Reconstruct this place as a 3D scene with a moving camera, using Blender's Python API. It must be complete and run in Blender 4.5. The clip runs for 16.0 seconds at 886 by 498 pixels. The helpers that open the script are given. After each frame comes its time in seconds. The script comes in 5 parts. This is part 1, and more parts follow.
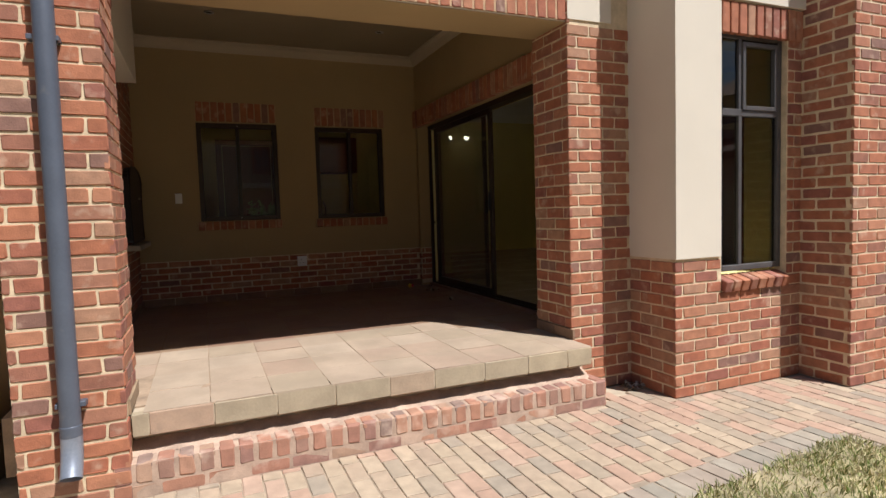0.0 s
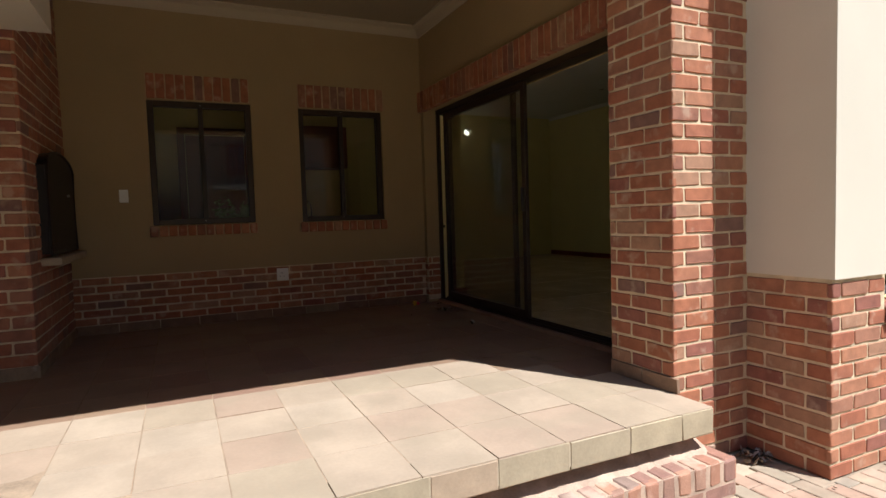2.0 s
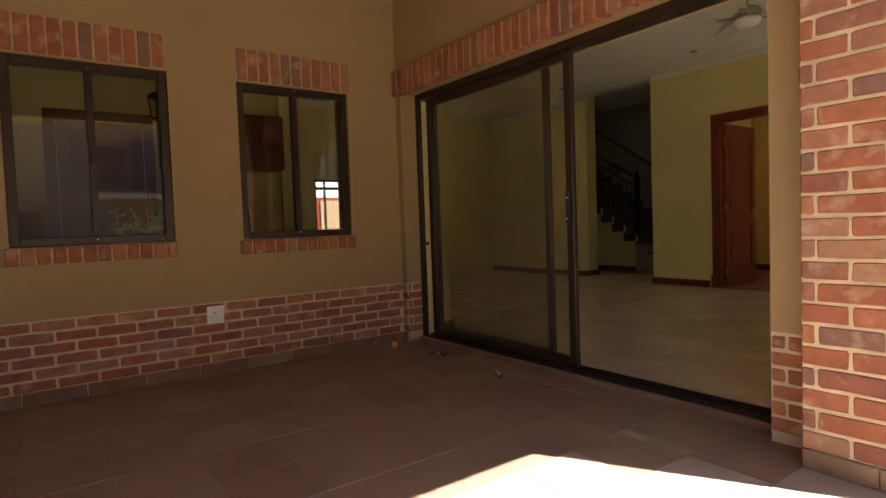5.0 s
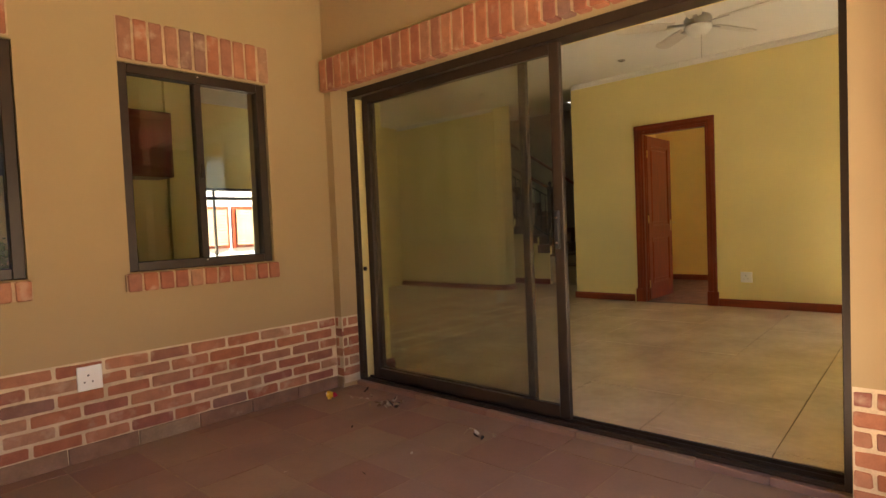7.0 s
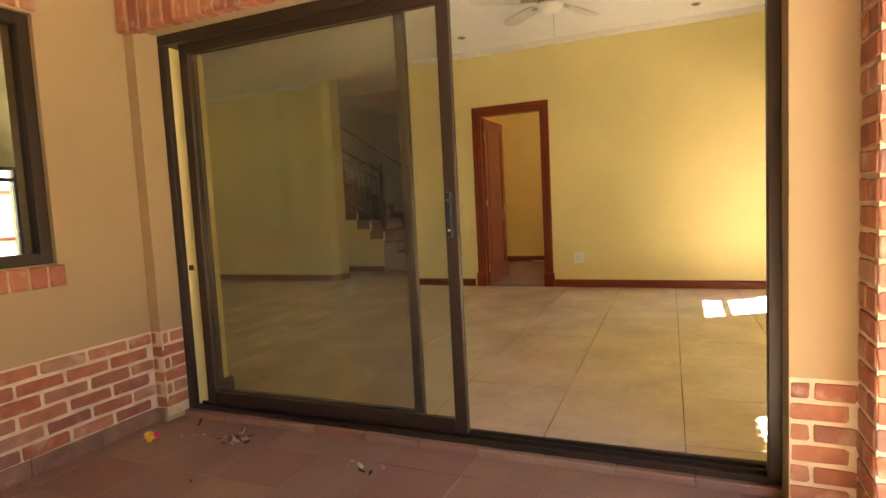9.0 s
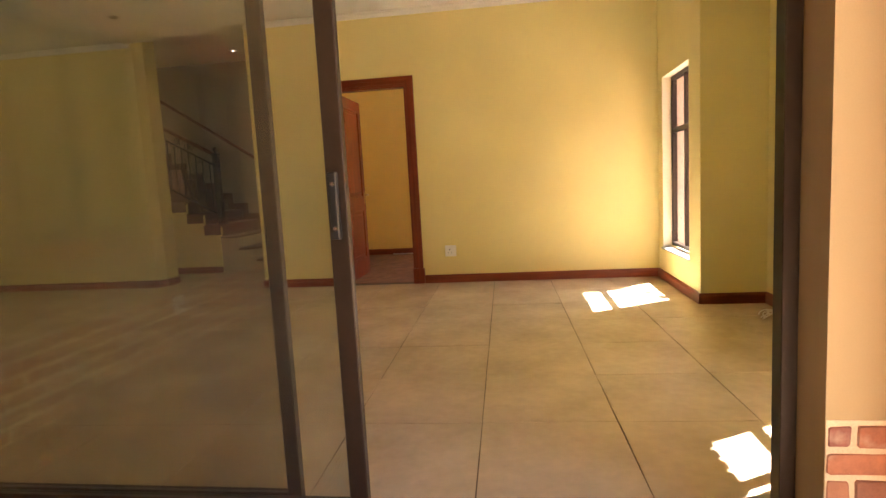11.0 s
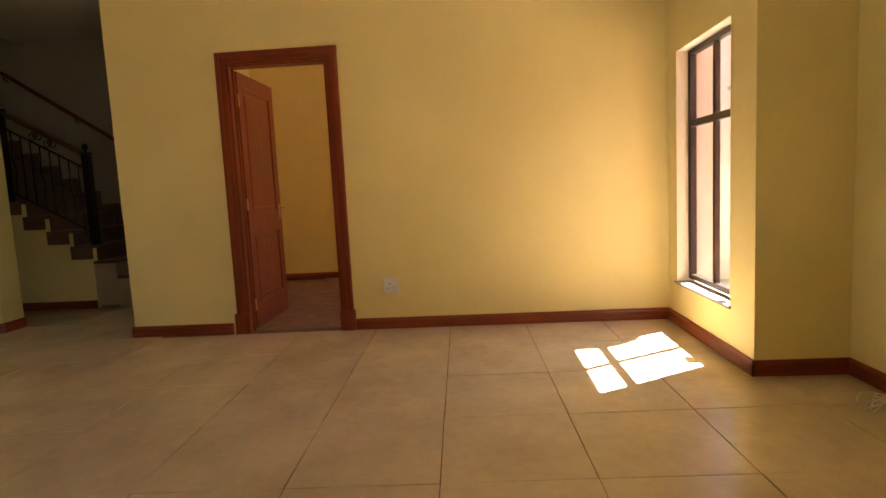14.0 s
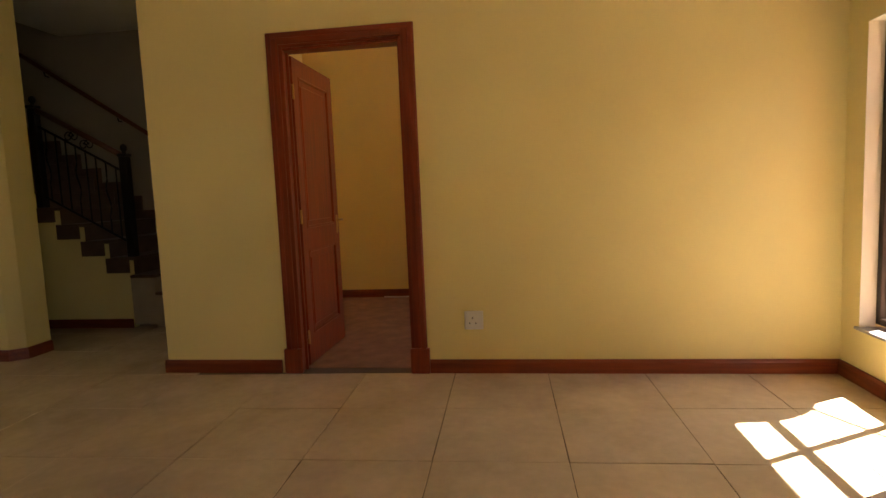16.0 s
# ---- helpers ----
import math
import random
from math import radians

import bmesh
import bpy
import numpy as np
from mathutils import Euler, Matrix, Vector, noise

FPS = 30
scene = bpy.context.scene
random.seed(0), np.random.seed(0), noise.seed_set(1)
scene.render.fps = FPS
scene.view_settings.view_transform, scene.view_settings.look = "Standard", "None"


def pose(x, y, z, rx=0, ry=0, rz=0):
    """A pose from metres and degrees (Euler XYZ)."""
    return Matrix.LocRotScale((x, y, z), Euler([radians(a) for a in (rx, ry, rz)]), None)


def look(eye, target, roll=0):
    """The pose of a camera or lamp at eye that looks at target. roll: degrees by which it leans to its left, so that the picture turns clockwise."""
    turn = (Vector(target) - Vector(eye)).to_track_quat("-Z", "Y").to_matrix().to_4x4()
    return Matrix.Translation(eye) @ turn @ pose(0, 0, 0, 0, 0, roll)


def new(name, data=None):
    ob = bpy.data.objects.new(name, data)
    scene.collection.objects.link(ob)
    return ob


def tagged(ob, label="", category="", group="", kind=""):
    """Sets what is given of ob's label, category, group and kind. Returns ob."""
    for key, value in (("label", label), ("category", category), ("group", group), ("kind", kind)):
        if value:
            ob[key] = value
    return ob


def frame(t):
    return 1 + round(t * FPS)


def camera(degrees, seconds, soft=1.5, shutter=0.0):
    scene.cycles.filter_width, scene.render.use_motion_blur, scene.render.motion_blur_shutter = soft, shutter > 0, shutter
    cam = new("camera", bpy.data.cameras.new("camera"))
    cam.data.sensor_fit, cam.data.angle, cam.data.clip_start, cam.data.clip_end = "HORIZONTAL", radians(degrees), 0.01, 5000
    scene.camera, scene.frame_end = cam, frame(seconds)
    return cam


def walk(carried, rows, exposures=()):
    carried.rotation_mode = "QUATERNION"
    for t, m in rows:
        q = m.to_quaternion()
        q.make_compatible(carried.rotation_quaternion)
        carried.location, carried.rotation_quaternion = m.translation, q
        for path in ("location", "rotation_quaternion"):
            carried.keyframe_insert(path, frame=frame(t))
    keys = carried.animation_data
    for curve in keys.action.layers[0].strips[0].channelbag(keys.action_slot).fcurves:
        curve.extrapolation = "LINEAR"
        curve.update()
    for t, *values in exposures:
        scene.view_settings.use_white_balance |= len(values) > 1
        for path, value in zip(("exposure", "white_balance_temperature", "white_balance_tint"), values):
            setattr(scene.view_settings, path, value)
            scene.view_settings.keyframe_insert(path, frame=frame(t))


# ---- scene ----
cam = camera(76.0, 16.0)
PATH = [
    (0, (-0.167, -0.595, 1.434), (0.606, 1.245, 1.301), -1.8),
    (0.5, (-0.125, -0.24, 1.419), (0.66, 1.595, 1.291), -1.7),
    (1, (-0.05, 0.1, 1.405), (0.745, 1.931, 1.281), -1.8),
    (1.5, (-0.003, 0.439, 1.433), (0.813, 2.26, 1.305), -2.0),
    (2, (0.03, 0.793, 1.412), (0.869, 2.605, 1.293), -1.8),
    (2.5, (0.036, 1.104, 1.428), (0.901, 2.903, 1.305), -1.9),
    (3, (-0.006, 1.393, 1.458), (0.896, 3.174, 1.333), -1.8),
    (3.5, (-0.04, 1.69, 1.455), (0.895, 3.454, 1.336), -1.7),
    (6, (-0.086, 2.985, 1.456), (1.25, 4.472, 1.377), -2.3),
    (6.5, (-0.035, 3.214, 1.527), (1.362, 4.644, 1.447), -2.3),
    (7, (0.049, 3.397, 1.577), (1.528, 4.741, 1.496), -2.4),
    (7.5, (0.157, 3.558, 1.586), (1.726, 4.795, 1.496), -2.7),
    (8, (0.21, 3.703, 1.613), (1.882, 4.794, 1.495), -2.7),
    (8.5, (0.251, 3.863, 1.605), (2.01, 4.804, 1.467), -2.8),
    (9, (0.344, 4.006, 1.589), (2.172, 4.8, 1.425), -2.9),
    (9.5, (0.451, 4.145, 1.587), (2.338, 4.781, 1.396), -3.0),
    (12, (1.64, 4.52, 1.577), (3.621, 4.676, 1.346), -3.2),
    (12.5, (1.935, 4.48, 1.587), (3.918, 4.612, 1.358), -3.2),
    (13, (2.22, 4.48, 1.586), (4.205, 4.595, 1.365), -3.0),
    (13.5, (2.492, 4.483, 1.59), (4.477, 4.592, 1.373), -3.0),
    (14, (2.772, 4.508, 1.612), (4.756, 4.631, 1.396), -2.9),
    (14.5, (3.009, 4.588, 1.616), (4.992, 4.739, 1.406), -2.7),
    (15, (3.227, 4.681, 1.67), (5.208, 4.866, 1.459), -2.7),
    (15.5, (3.45, 4.775, 1.679), (5.425, 5.007, 1.472), -2.6),
    (16, (3.671, 4.919, 1.682), (5.643, 5.191, 1.483), -2.4),
]
EXPOSURES = [(0, 0.5, 5850, 12), (1, 0.7, 5700, 9), (2, 0.82, 5650, 9), (3.5, 1.2, 5650, 10), (6, 3.35, 6450, 15), (7, 3.85, 6500, 12), (8, 4.2, 6500, 9), (9.5, 4.38, 6350, 12), (12, 4.18, 6600, 20), (14, 3.87, 6850, 22), (16, 3.5, 6850, 21)]
walk(cam, [(t, look(eye, target, roll)) for t, eye, target, roll in PATH], EXPOSURES)

# world and sun
SUN_FROM = Vector((0.492 * 0.521, -0.870 * 0.521, 0.8535))
world = bpy.data.worlds.new("sky")
scene.world = world
world.use_nodes = True
wn = world.node_tree.nodes
sky = wn.new("ShaderNodeTexSky")
sky.sky_type = "NISHITA"
sky.sun_disc = False
sky.sun_elevation = radians(58.6)
sky.sun_rotation = radians(150.5)
wn["Background"].inputs["Strength"].default_value = 0.05
world.node_tree.links.new(sky.outputs[0], wn["Background"].inputs["Color"])
sun = new("sun", bpy.data.lights.new("sun", "SUN"))
sun.data.energy = 5.0
sun.data.angle = radians(0.5)
sun.data.color = (1.0, 0.95, 0.86)
sun.matrix_world = look(SUN_FROM * 30, (0, 0, 0))


# ---- materials ----
def mat(name, base, rough=0.6, metal=0.0, spread=0.15, scale=6.0, fine=90.0, bump=0.2, per_object=None, per_island=None, detail=6.0, stain=None, spec=0.5):
    """A procedural surface: base colour varied by a broad and a fine noise, per piece where asked, with bump from the same noises."""
    m = bpy.data.materials.new(name)
    m.use_nodes = True
    nt, bs = m.node_tree, m.node_tree.nodes["Principled BSDF"]
    link = nt.links.new
    bs.inputs["Roughness"].default_value = rough
    bs.inputs["Metallic"].default_value = metal
    bs.inputs["Specular IOR Level"].default_value = spec
    co = nt.nodes.new("ShaderNodeTexCoord")
    geo = nt.nodes.new("ShaderNodeNewGeometry")
    n1 = nt.nodes.new("ShaderNodeTexNoise")
    n1.inputs["Scale"].default_value, n1.inputs["Detail"].default_value = scale, detail
    n2 = nt.nodes.new("ShaderNodeTexNoise")
    n2.inputs["Scale"].default_value, n2.inputs["Detail"].default_value = fine, 3.0
    for n in (n1, n2):
        link(geo.outputs["Position"], n.inputs["Vector"])
    ramp = nt.nodes.new("ShaderNodeValToRGB")
    a, b = ramp.color_ramp.elements
    a.position, b.position = 0.3, 0.72
    a.color = (*[c * (1 - spread) for c in base], 1)
    b.color = (*[min(1, c * (1 + spread)) for c in base], 1)
    add = nt.nodes.new("ShaderNodeMath")
    add.operation = "MULTIPLY_ADD"
    link(n2.outputs["Fac"], add.inputs[0])
    add.inputs[1].default_value = 0.35
    sub = nt.nodes.new("ShaderNodeMath")
    sub.operation = "MULTIPLY_ADD"
    link(n1.outputs["Fac"], sub.inputs[0])
    sub.inputs[1].default_value, sub.inputs[2].default_value = 1.0, -0.175
    link(sub.outputs[0], add.inputs[2])
    link(add.outputs[0], ramp.inputs["Fac"])
    colour = ramp.outputs["Color"]
    pieces = per_object or per_island
    if pieces:
        pr = nt.nodes.new("ShaderNodeValToRGB")
        pr.color_ramp.interpolation = "CONSTANT"
        els = pr.color_ramp.elements
        els[0].position, els[0].color = 0, (*pieces[0], 1)
        els[1].position, els[1].color = 1 / len(pieces), (*pieces[1], 1)
        for i, c in enumerate(pieces[2:], 2):
            e = els.new(i / len(pieces))
            e.color = (*c, 1)
        if per_object:
            oi = nt.nodes.new("ShaderNodeObjectInfo")
            link(oi.outputs["Random"], pr.inputs["Fac"])
        else:
            link(geo.outputs["Random Per Island"], pr.inputs["Fac"])
        mx = nt.nodes.new("ShaderNodeMix")
        mx.data_type, mx.blend_type = "RGBA", "MULTIPLY"
        mx.inputs["Factor"].default_value = 1.0
        link(colour, mx.inputs["A"])
        link(pr.outputs["Color"], mx.inputs["B"])
        colour = mx.outputs["Result"]
    if stain:
        n3 = nt.nodes.new("ShaderNodeTexNoise")
        n3.inputs["Scale"].default_value, n3.inputs["Detail"].default_value = stain[1], 8.0
        link(geo.outputs["Position"], n3.inputs["Vector"])
        r3 = nt.nodes.new("ShaderNodeMapRange")
        r3.inputs["From Min"].default_value, r3.inputs["From Max"].default_value = stain[2], stain[2] + 0.12
        link(n3.outputs["Fac"], r3.inputs["Value"])
        r4 = nt.nodes.new("ShaderNodeMath")
        r4.operation = "MULTIPLY"
        r4.inputs[1].default_value = stain[3]
        link(r3.outputs[0], r4.inputs[0])
        mx = nt.nodes.new("ShaderNodeMix")
        mx.data_type = "RGBA"
        mx.inputs["B"].default_value = (*stain[0], 1)
        link(r4.outputs[0], mx.inputs["Factor"])
        link(colour, mx.inputs["A"])
        colour = mx.outputs["Result"]
    link(colour, bs.inputs["Base Color"])
    if bump:
        bp = nt.nodes.new("ShaderNodeBump")
        bp.inputs["Strength"].default_value, bp.inputs["Distance"].default_value = bump, 0.006
        link(add.outputs[0], bp.inputs["Height"])
        link(bp.outputs["Normal"], bs.inputs["Normal"])
    return m


def wood(name, base, dark, along="Z", rough=0.35, scale=1.0):
    """Stained timber: stretched noise along the grain."""
    m = bpy.data.materials.new(name)
    m.use_nodes = True
    nt, bs = m.node_tree, m.node_tree.nodes["Principled BSDF"]
    link = nt.links.new
    co = nt.nodes.new("ShaderNodeTexCoord")
    mp = nt.nodes.new("ShaderNodeMapping")
    s = {"X": (2, 40, 40), "Y": (40, 2, 40), "Z": (40, 40, 2)}[along]
    mp.inputs["Scale"].default_value = [v * scale for v in s]
    link(co.outputs["Object"], mp.inputs["Vector"])
    n = nt.nodes.new("ShaderNodeTexNoise")
    n.inputs["Scale"].default_value, n.inputs["Detail"].default_value, n.inputs["Distortion"].default_value = 1.0, 6, 0.6
    link(mp.outputs[0], n.inputs["Vector"])
    r = nt.nodes.new("ShaderNodeValToRGB")
    r.color_ramp.elements[0].position, r.color_ramp.elements[1].position = 0.3, 0.7
    r.color_ramp.elements[0].color, r.color_ramp.elements[1].color = (*dark, 1), (*base, 1)
    link(n.outputs["Fac"], r.inputs["Fac"])
    link(r.outputs[0], bs.inputs["Base Color"])
    bp = nt.nodes.new("ShaderNodeBump")
    bp.inputs["Strength"].default_value, bp.inputs["Distance"].default_value = 0.15, 0.003
    link(n.outputs["Fac"], bp.inputs["Height"])
    link(bp.outputs[0], bs.inputs["Normal"])
    bs.inputs["Roughness"].default_value = rough
    return m


def glass(name, tint, gloss=0.04, dust=0.0):
    """A thin pane: tinted see-through with a Fresnel gloss."""
    m = bpy.data.materials.new(name)
    m.use_nodes = True
    nt = m.node_tree
    nt.nodes.remove(nt.nodes["Principled BSDF"])
    t = nt.nodes.new("ShaderNodeBsdfTransparent")
    t.inputs["Color"].default_value = (*tint, 1)
    g = nt.nodes.new("ShaderNodeBsdfGlossy")
    g.inputs["Roughness"].default_value = 0.02
    lw = nt.nodes.new("ShaderNodeLayerWeight")
    lw.inputs["Blend"].default_value = 0.5
    pw = nt.nodes.new("ShaderNodeMath")
    pw.operation = "POWER"
    pw.inputs[1].default_value = 4.0
    nt.links.new(lw.outputs["Facing"], pw.inputs[0])
    f = nt.nodes.new("ShaderNodeMath")
    f.operation = "MULTIPLY_ADD"
    f.inputs[1].default_value, f.inputs[2].default_value = 0.9, gloss
    nt.links.new(pw.outputs[0], f.inputs[0])
    x = nt.nodes.new("ShaderNodeMixShader")
    nt.links.new(f.outputs[0], x.inputs[0])
    nt.links.new(t.outputs[0], x.inputs[1])
    nt.links.new(g.outputs[0], x.inputs[2])
    out = x.outputs[0]
    if dust:
        # a film of dust, thicker in streaks
        d = nt.nodes.new("ShaderNodeBsdfDiffuse")
        d.inputs["Color"].default_value = (0.62, 0.58, 0.48, 1)
        geo = nt.nodes.new("ShaderNodeNewGeometry")
        n = nt.nodes.new("ShaderNodeTexNoise")
        n.inputs["Scale"].default_value, n.inputs["Detail"].default_value = 1.6, 6.0
        nt.links.new(geo.outputs["Position"], n.inputs["Vector"])
        k = nt.nodes.new("ShaderNodeMath")
        k.operation = "MULTIPLY"
        k.inputs[1].default_value = dust * 2
        nt.links.new(n.outputs["Fac"], k.inputs[0])
        y = nt.nodes.new("ShaderNodeMixShader")
        nt.links.new(k.outputs[0], y.inputs[0])
        nt.links.new(x.outputs[0], y.inputs[1])
        nt.links.new(d.outputs[0], y.inputs[2])
        out = y.outputs[0]
    nt.links.new(out, nt.nodes["Material Output"].inputs["Surface"])
    return m


def emit(name, colour, strength):
    m = bpy.data.materials.new(name)
    m.use_nodes = True
    bs = m.node_tree.nodes["Principled BSDF"]
    bs.inputs["Base Color"].default_value = (*colour, 1)
    bs.inputs["Emission Color"].default_value = (*colour, 1)
    bs.inputs["Emission Strength"].default_value = strength
    return m


REDS = [(r * 0.9, g * 0.87, b * 0.74) for r, g, b in [(0.44, 0.165, 0.10), (0.47, 0.20, 0.125), (0.40, 0.145, 0.095), (0.36, 0.155, 0.11), (0.50, 0.225, 0.14), (0.43, 0.16, 0.09), (0.46, 0.175, 0.10), (0.41, 0.19, 0.13), (0.48, 0.19, 0.11), (0.42, 0.15, 0.09), (0.29, 0.155, 0.13), (0.34, 0.13, 0.10), (0.46, 0.25, 0.17)]]
SMEAR = ((0.58, 0.43, 0.30), 9, 0.585, 0.42)
M_BRICK = mat("face_brick", (1, 1, 1), 0.85, spread=0.3, scale=14, fine=130, bump=0.7, per_object=REDS, stain=SMEAR)
M_BRICK_J = mat("face_brick_joined", (1, 1, 1), 0.85, spread=0.3, scale=14, fine=130, bump=0.7, per_island=REDS, stain=SMEAR)
M_STEPBRICK = mat("weathered_step_brick", (1, 1, 1), 0.9, spread=0.3, scale=14, fine=130, bump=0.7, per_object=[(r * 0.9 + 0.06, g * 0.9 + 0.075, b * 0.9 + 0.065) for r, g, b in REDS], stain=((0.60, 0.46, 0.35), 6, 0.55, 0.55))
M_MORTAR = mat("mortar", (0.60, 0.475, 0.305), 0.95, spread=0.2, scale=10, fine=160, bump=0.6)
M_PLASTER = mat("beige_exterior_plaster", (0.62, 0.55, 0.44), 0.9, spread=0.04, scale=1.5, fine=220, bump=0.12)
# tan of the patio plaster, taken darker to hold part of the shade
M_PATIO_WALL = mat("shaded_tan_plaster", (0.36, 0.258, 0.128), 0.85, spread=0.05, scale=1.6, fine=200, bump=0.1)
M_YELLOW = mat("yellow_interior_paint", (0.80, 0.69, 0.30), 0.7, spread=0.045, scale=1.2, fine=180, bump=0.08)
M_CEIL = mat("white_ceiling_paint", (0.78, 0.76, 0.70), 0.85, spread=0.03, scale=1.5, fine=150, bump=0.05)
# ceiling tan lowered further, so its colour holds some of the patio's shade
M_PATIO_CEIL = mat("shaded_tan_patio_ceiling", (0.31, 0.245, 0.155), 0.85, spread=0.04, scale=1.5, fine=150, bump=0.05)
M_GROUT = mat("sandy_grout", (0.42, 0.34, 0.24), 0.95, spread=0.15, scale=12, fine=120, bump=0.4)
PAVER_TONES = [(r * 0.55 + 0.185, g * 0.55 + 0.135, b * 0.55 + 0.093) for r, g, b in [(0.47, 0.285, 0.20), (0.44, 0.335, 0.23), (0.34, 0.285, 0.205), (0.50, 0.33, 0.24), (0.30, 0.27, 0.21), (0.50, 0.395, 0.27), (0.44, 0.255, 0.18), (0.42, 0.335, 0.225), (0.36, 0.27, 0.19)]]
M_EDGE_PAVER = mat("grey_clay_paver", (1, 1, 1), 0.9, spread=0.2, scale=12, fine=120, bump=0.4, per_object=[(0.33, 0.28, 0.215), (0.36, 0.305, 0.235), (0.30, 0.26, 0.20), (0.38, 0.32, 0.24), (0.34, 0.27, 0.205)])
M_PAVER = mat("clay_paver", (1, 1, 1), 0.9, spread=0.22, scale=12, fine=120, bump=0.4, per_object=PAVER_TONES)
M_PAVER_J = mat("clay_paver_joined", (1, 1, 1), 0.9, spread=0.22, scale=12, fine=120, bump=0.4, per_island=PAVER_TONES)
M_TILE = mat("cream_porcelain_tile", (0.63, 0.505, 0.345), 0.24, spread=0.14, scale=2.2, fine=18, bump=0.02, stain=((0.50, 0.38, 0.25), 3.5, 0.6, 0.35))
M_TILE_GROUT = mat("dark_tile_grout", (0.13, 0.09, 0.055), 0.9, spread=0.2, bump=0.1)
M_MERANTI = wood("red_stained_wood", (0.255, 0.044, 0.011), (0.145, 0.021, 0.006))
M_MERANTI_Y = wood("red_stained_wood_y", (0.25, 0.048, 0.013), (0.15, 0.025, 0.008), "Y")
M_MERANTI_X = wood("red_stained_wood_x", (0.25, 0.048, 0.013), (0.15, 0.025, 0.008), "X")
M_BRONZE = mat("bronze_aluminium", (0.036, 0.023, 0.015), 0.4, metal=0.2, spread=0.12, scale=8, bump=0.03)
M_CREAM = mat("cream_reveal_paint", (0.78, 0.72, 0.56), 0.7, spread=0.04, scale=1.5, fine=180, bump=0.08)
# bronze frame lightened to grey: the sunlight is put into its colour
M_SUNFRAME = mat("sunlit_grey_aluminium", (0.10, 0.092, 0.09), 0.4, metal=0.3, spread=0.15, scale=8, bump=0.03)
M_GLASS = glass("grey_tinted_glass", (0.875, 0.875, 0.825), 0.045, 0.016)
M_SHINY = glass("patio_window_glass", (0.90, 0.90, 0.88), 0.07)
M_FRONT = glass("smoky_front_window_glass", (0.50, 0.50, 0.47), 0.05)
M_CLEAR = glass("clear_glass", (0.96, 0.97, 0.96))
M_WHITE = mat("white_plastic", (0.80, 0.79, 0.75), 0.35, spread=0.02, bump=0.0)
M_GROUND = mat("sandy_soil", (0.30, 0.22, 0.14), 0.95, spread=0.3, scale=1.5, fine=40, bump=0.6)


# ---- building helpers ----
def box(bm, x0, x1, y0, y1, z0, z1):
    vs = [bm.verts.new((x, y, z)) for z in (z0, z1) for y in (y0, y1) for x in (x0, x1)]
    for f in ((0, 2, 3, 1), (4, 5, 7, 6), (0, 1, 5, 4), (1, 3, 7, 5), (3, 2, 6, 7), (2, 0, 4, 6)):
        bm.faces.new([vs[i] for i in f])
    return vs


def boxes(*ranges):
    bm = bmesh.new()
    for r in ranges:
        box(bm, *r)
    return bm


def bevelled(bm, width, segments=1):
    bmesh.ops.bevel(bm, geom=bm.edges[:], offset=width, segments=segments, affect="EDGES", profile=0.5)
    return bm


def mesh_of(name, bm, material, smooth=False):
    me = bpy.data.meshes.new(name)
    bmesh.ops.recalc_face_normals(bm, faces=bm.faces[:])
    bm.to_mesh(me)
    bm.free()
    me.materials.append(material)
    if smooth:
        for p in me.polygons:
            p.use_smooth = True
    return me


def part(name, bm, material, parent=None, label="", smooth=False):
    ob = new(name, mesh_of(name, bm, material, smooth))
    if parent is not None:
        ob.parent = parent
        # parts are modelled in world places; their thing may stand elsewhere
        ob.matrix_parent_inverse = parent.matrix_basis.inverted()
    if label:
        ob["label"] = label
    return ob


def thing(name, at, label, category, group=""):
    ob = new(name)
    ob.location = at
    ob.empty_display_size = 0.1
    bpy.context.view_layer.update()
    return tagged(ob, label, category, group)


def structure(name, bm, material, label="", category="wall"):
    return tagged(part(name, bm, material), label, category, kind="structure")


def panel_with_holes(axis, a0, a1, b0, b1, z0, z1, holes):
    """Boxes of a wall that runs along axis from a0 to a1, is b0..b1 thick, and has holes (a0, a1, z0, z1) that go through."""
    bm = bmesh.new()
    cuts = sorted({a0, a1, *[h[0] for h in holes], *[h[1] for h in holes]})
    cuts = [c for c in cuts if a0 <= c <= a1]
    for l, r in zip(cuts, cuts[1:]):
        mid = (l + r) / 2
        spans, z = [], z0
        for h in sorted((h for h in holes if h[0] < mid < h[1]), key=lambda h: h[2]):
            if h[2] > z:
                spans.append((z, h[2]))
            z = h[3]
        if z < z1:
            spans.append((z, z1))
        for s, e in spans:
            if axis == "x":
                box(bm, l, r, b0, b1, s, e)
            else:
                box(bm, b0, b1, l, r, s, e)
    return bm


def cyl(bm, p, q, r0, r1=None, n=12, caps=True):
    """A round bar from p to q."""
    p, q = Vector(p), Vector(q)
    d = q - p
    m = Matrix.Translation((p + q) / 2) @ d.to_track_quat("Z", "Y").to_matrix().to_4x4()
    bmesh.ops.create_cone(bm, cap_ends=caps, segments=n, radius1=r0, radius2=r0 if r1 is None else r1, depth=d.length, matrix=m)
    return bm


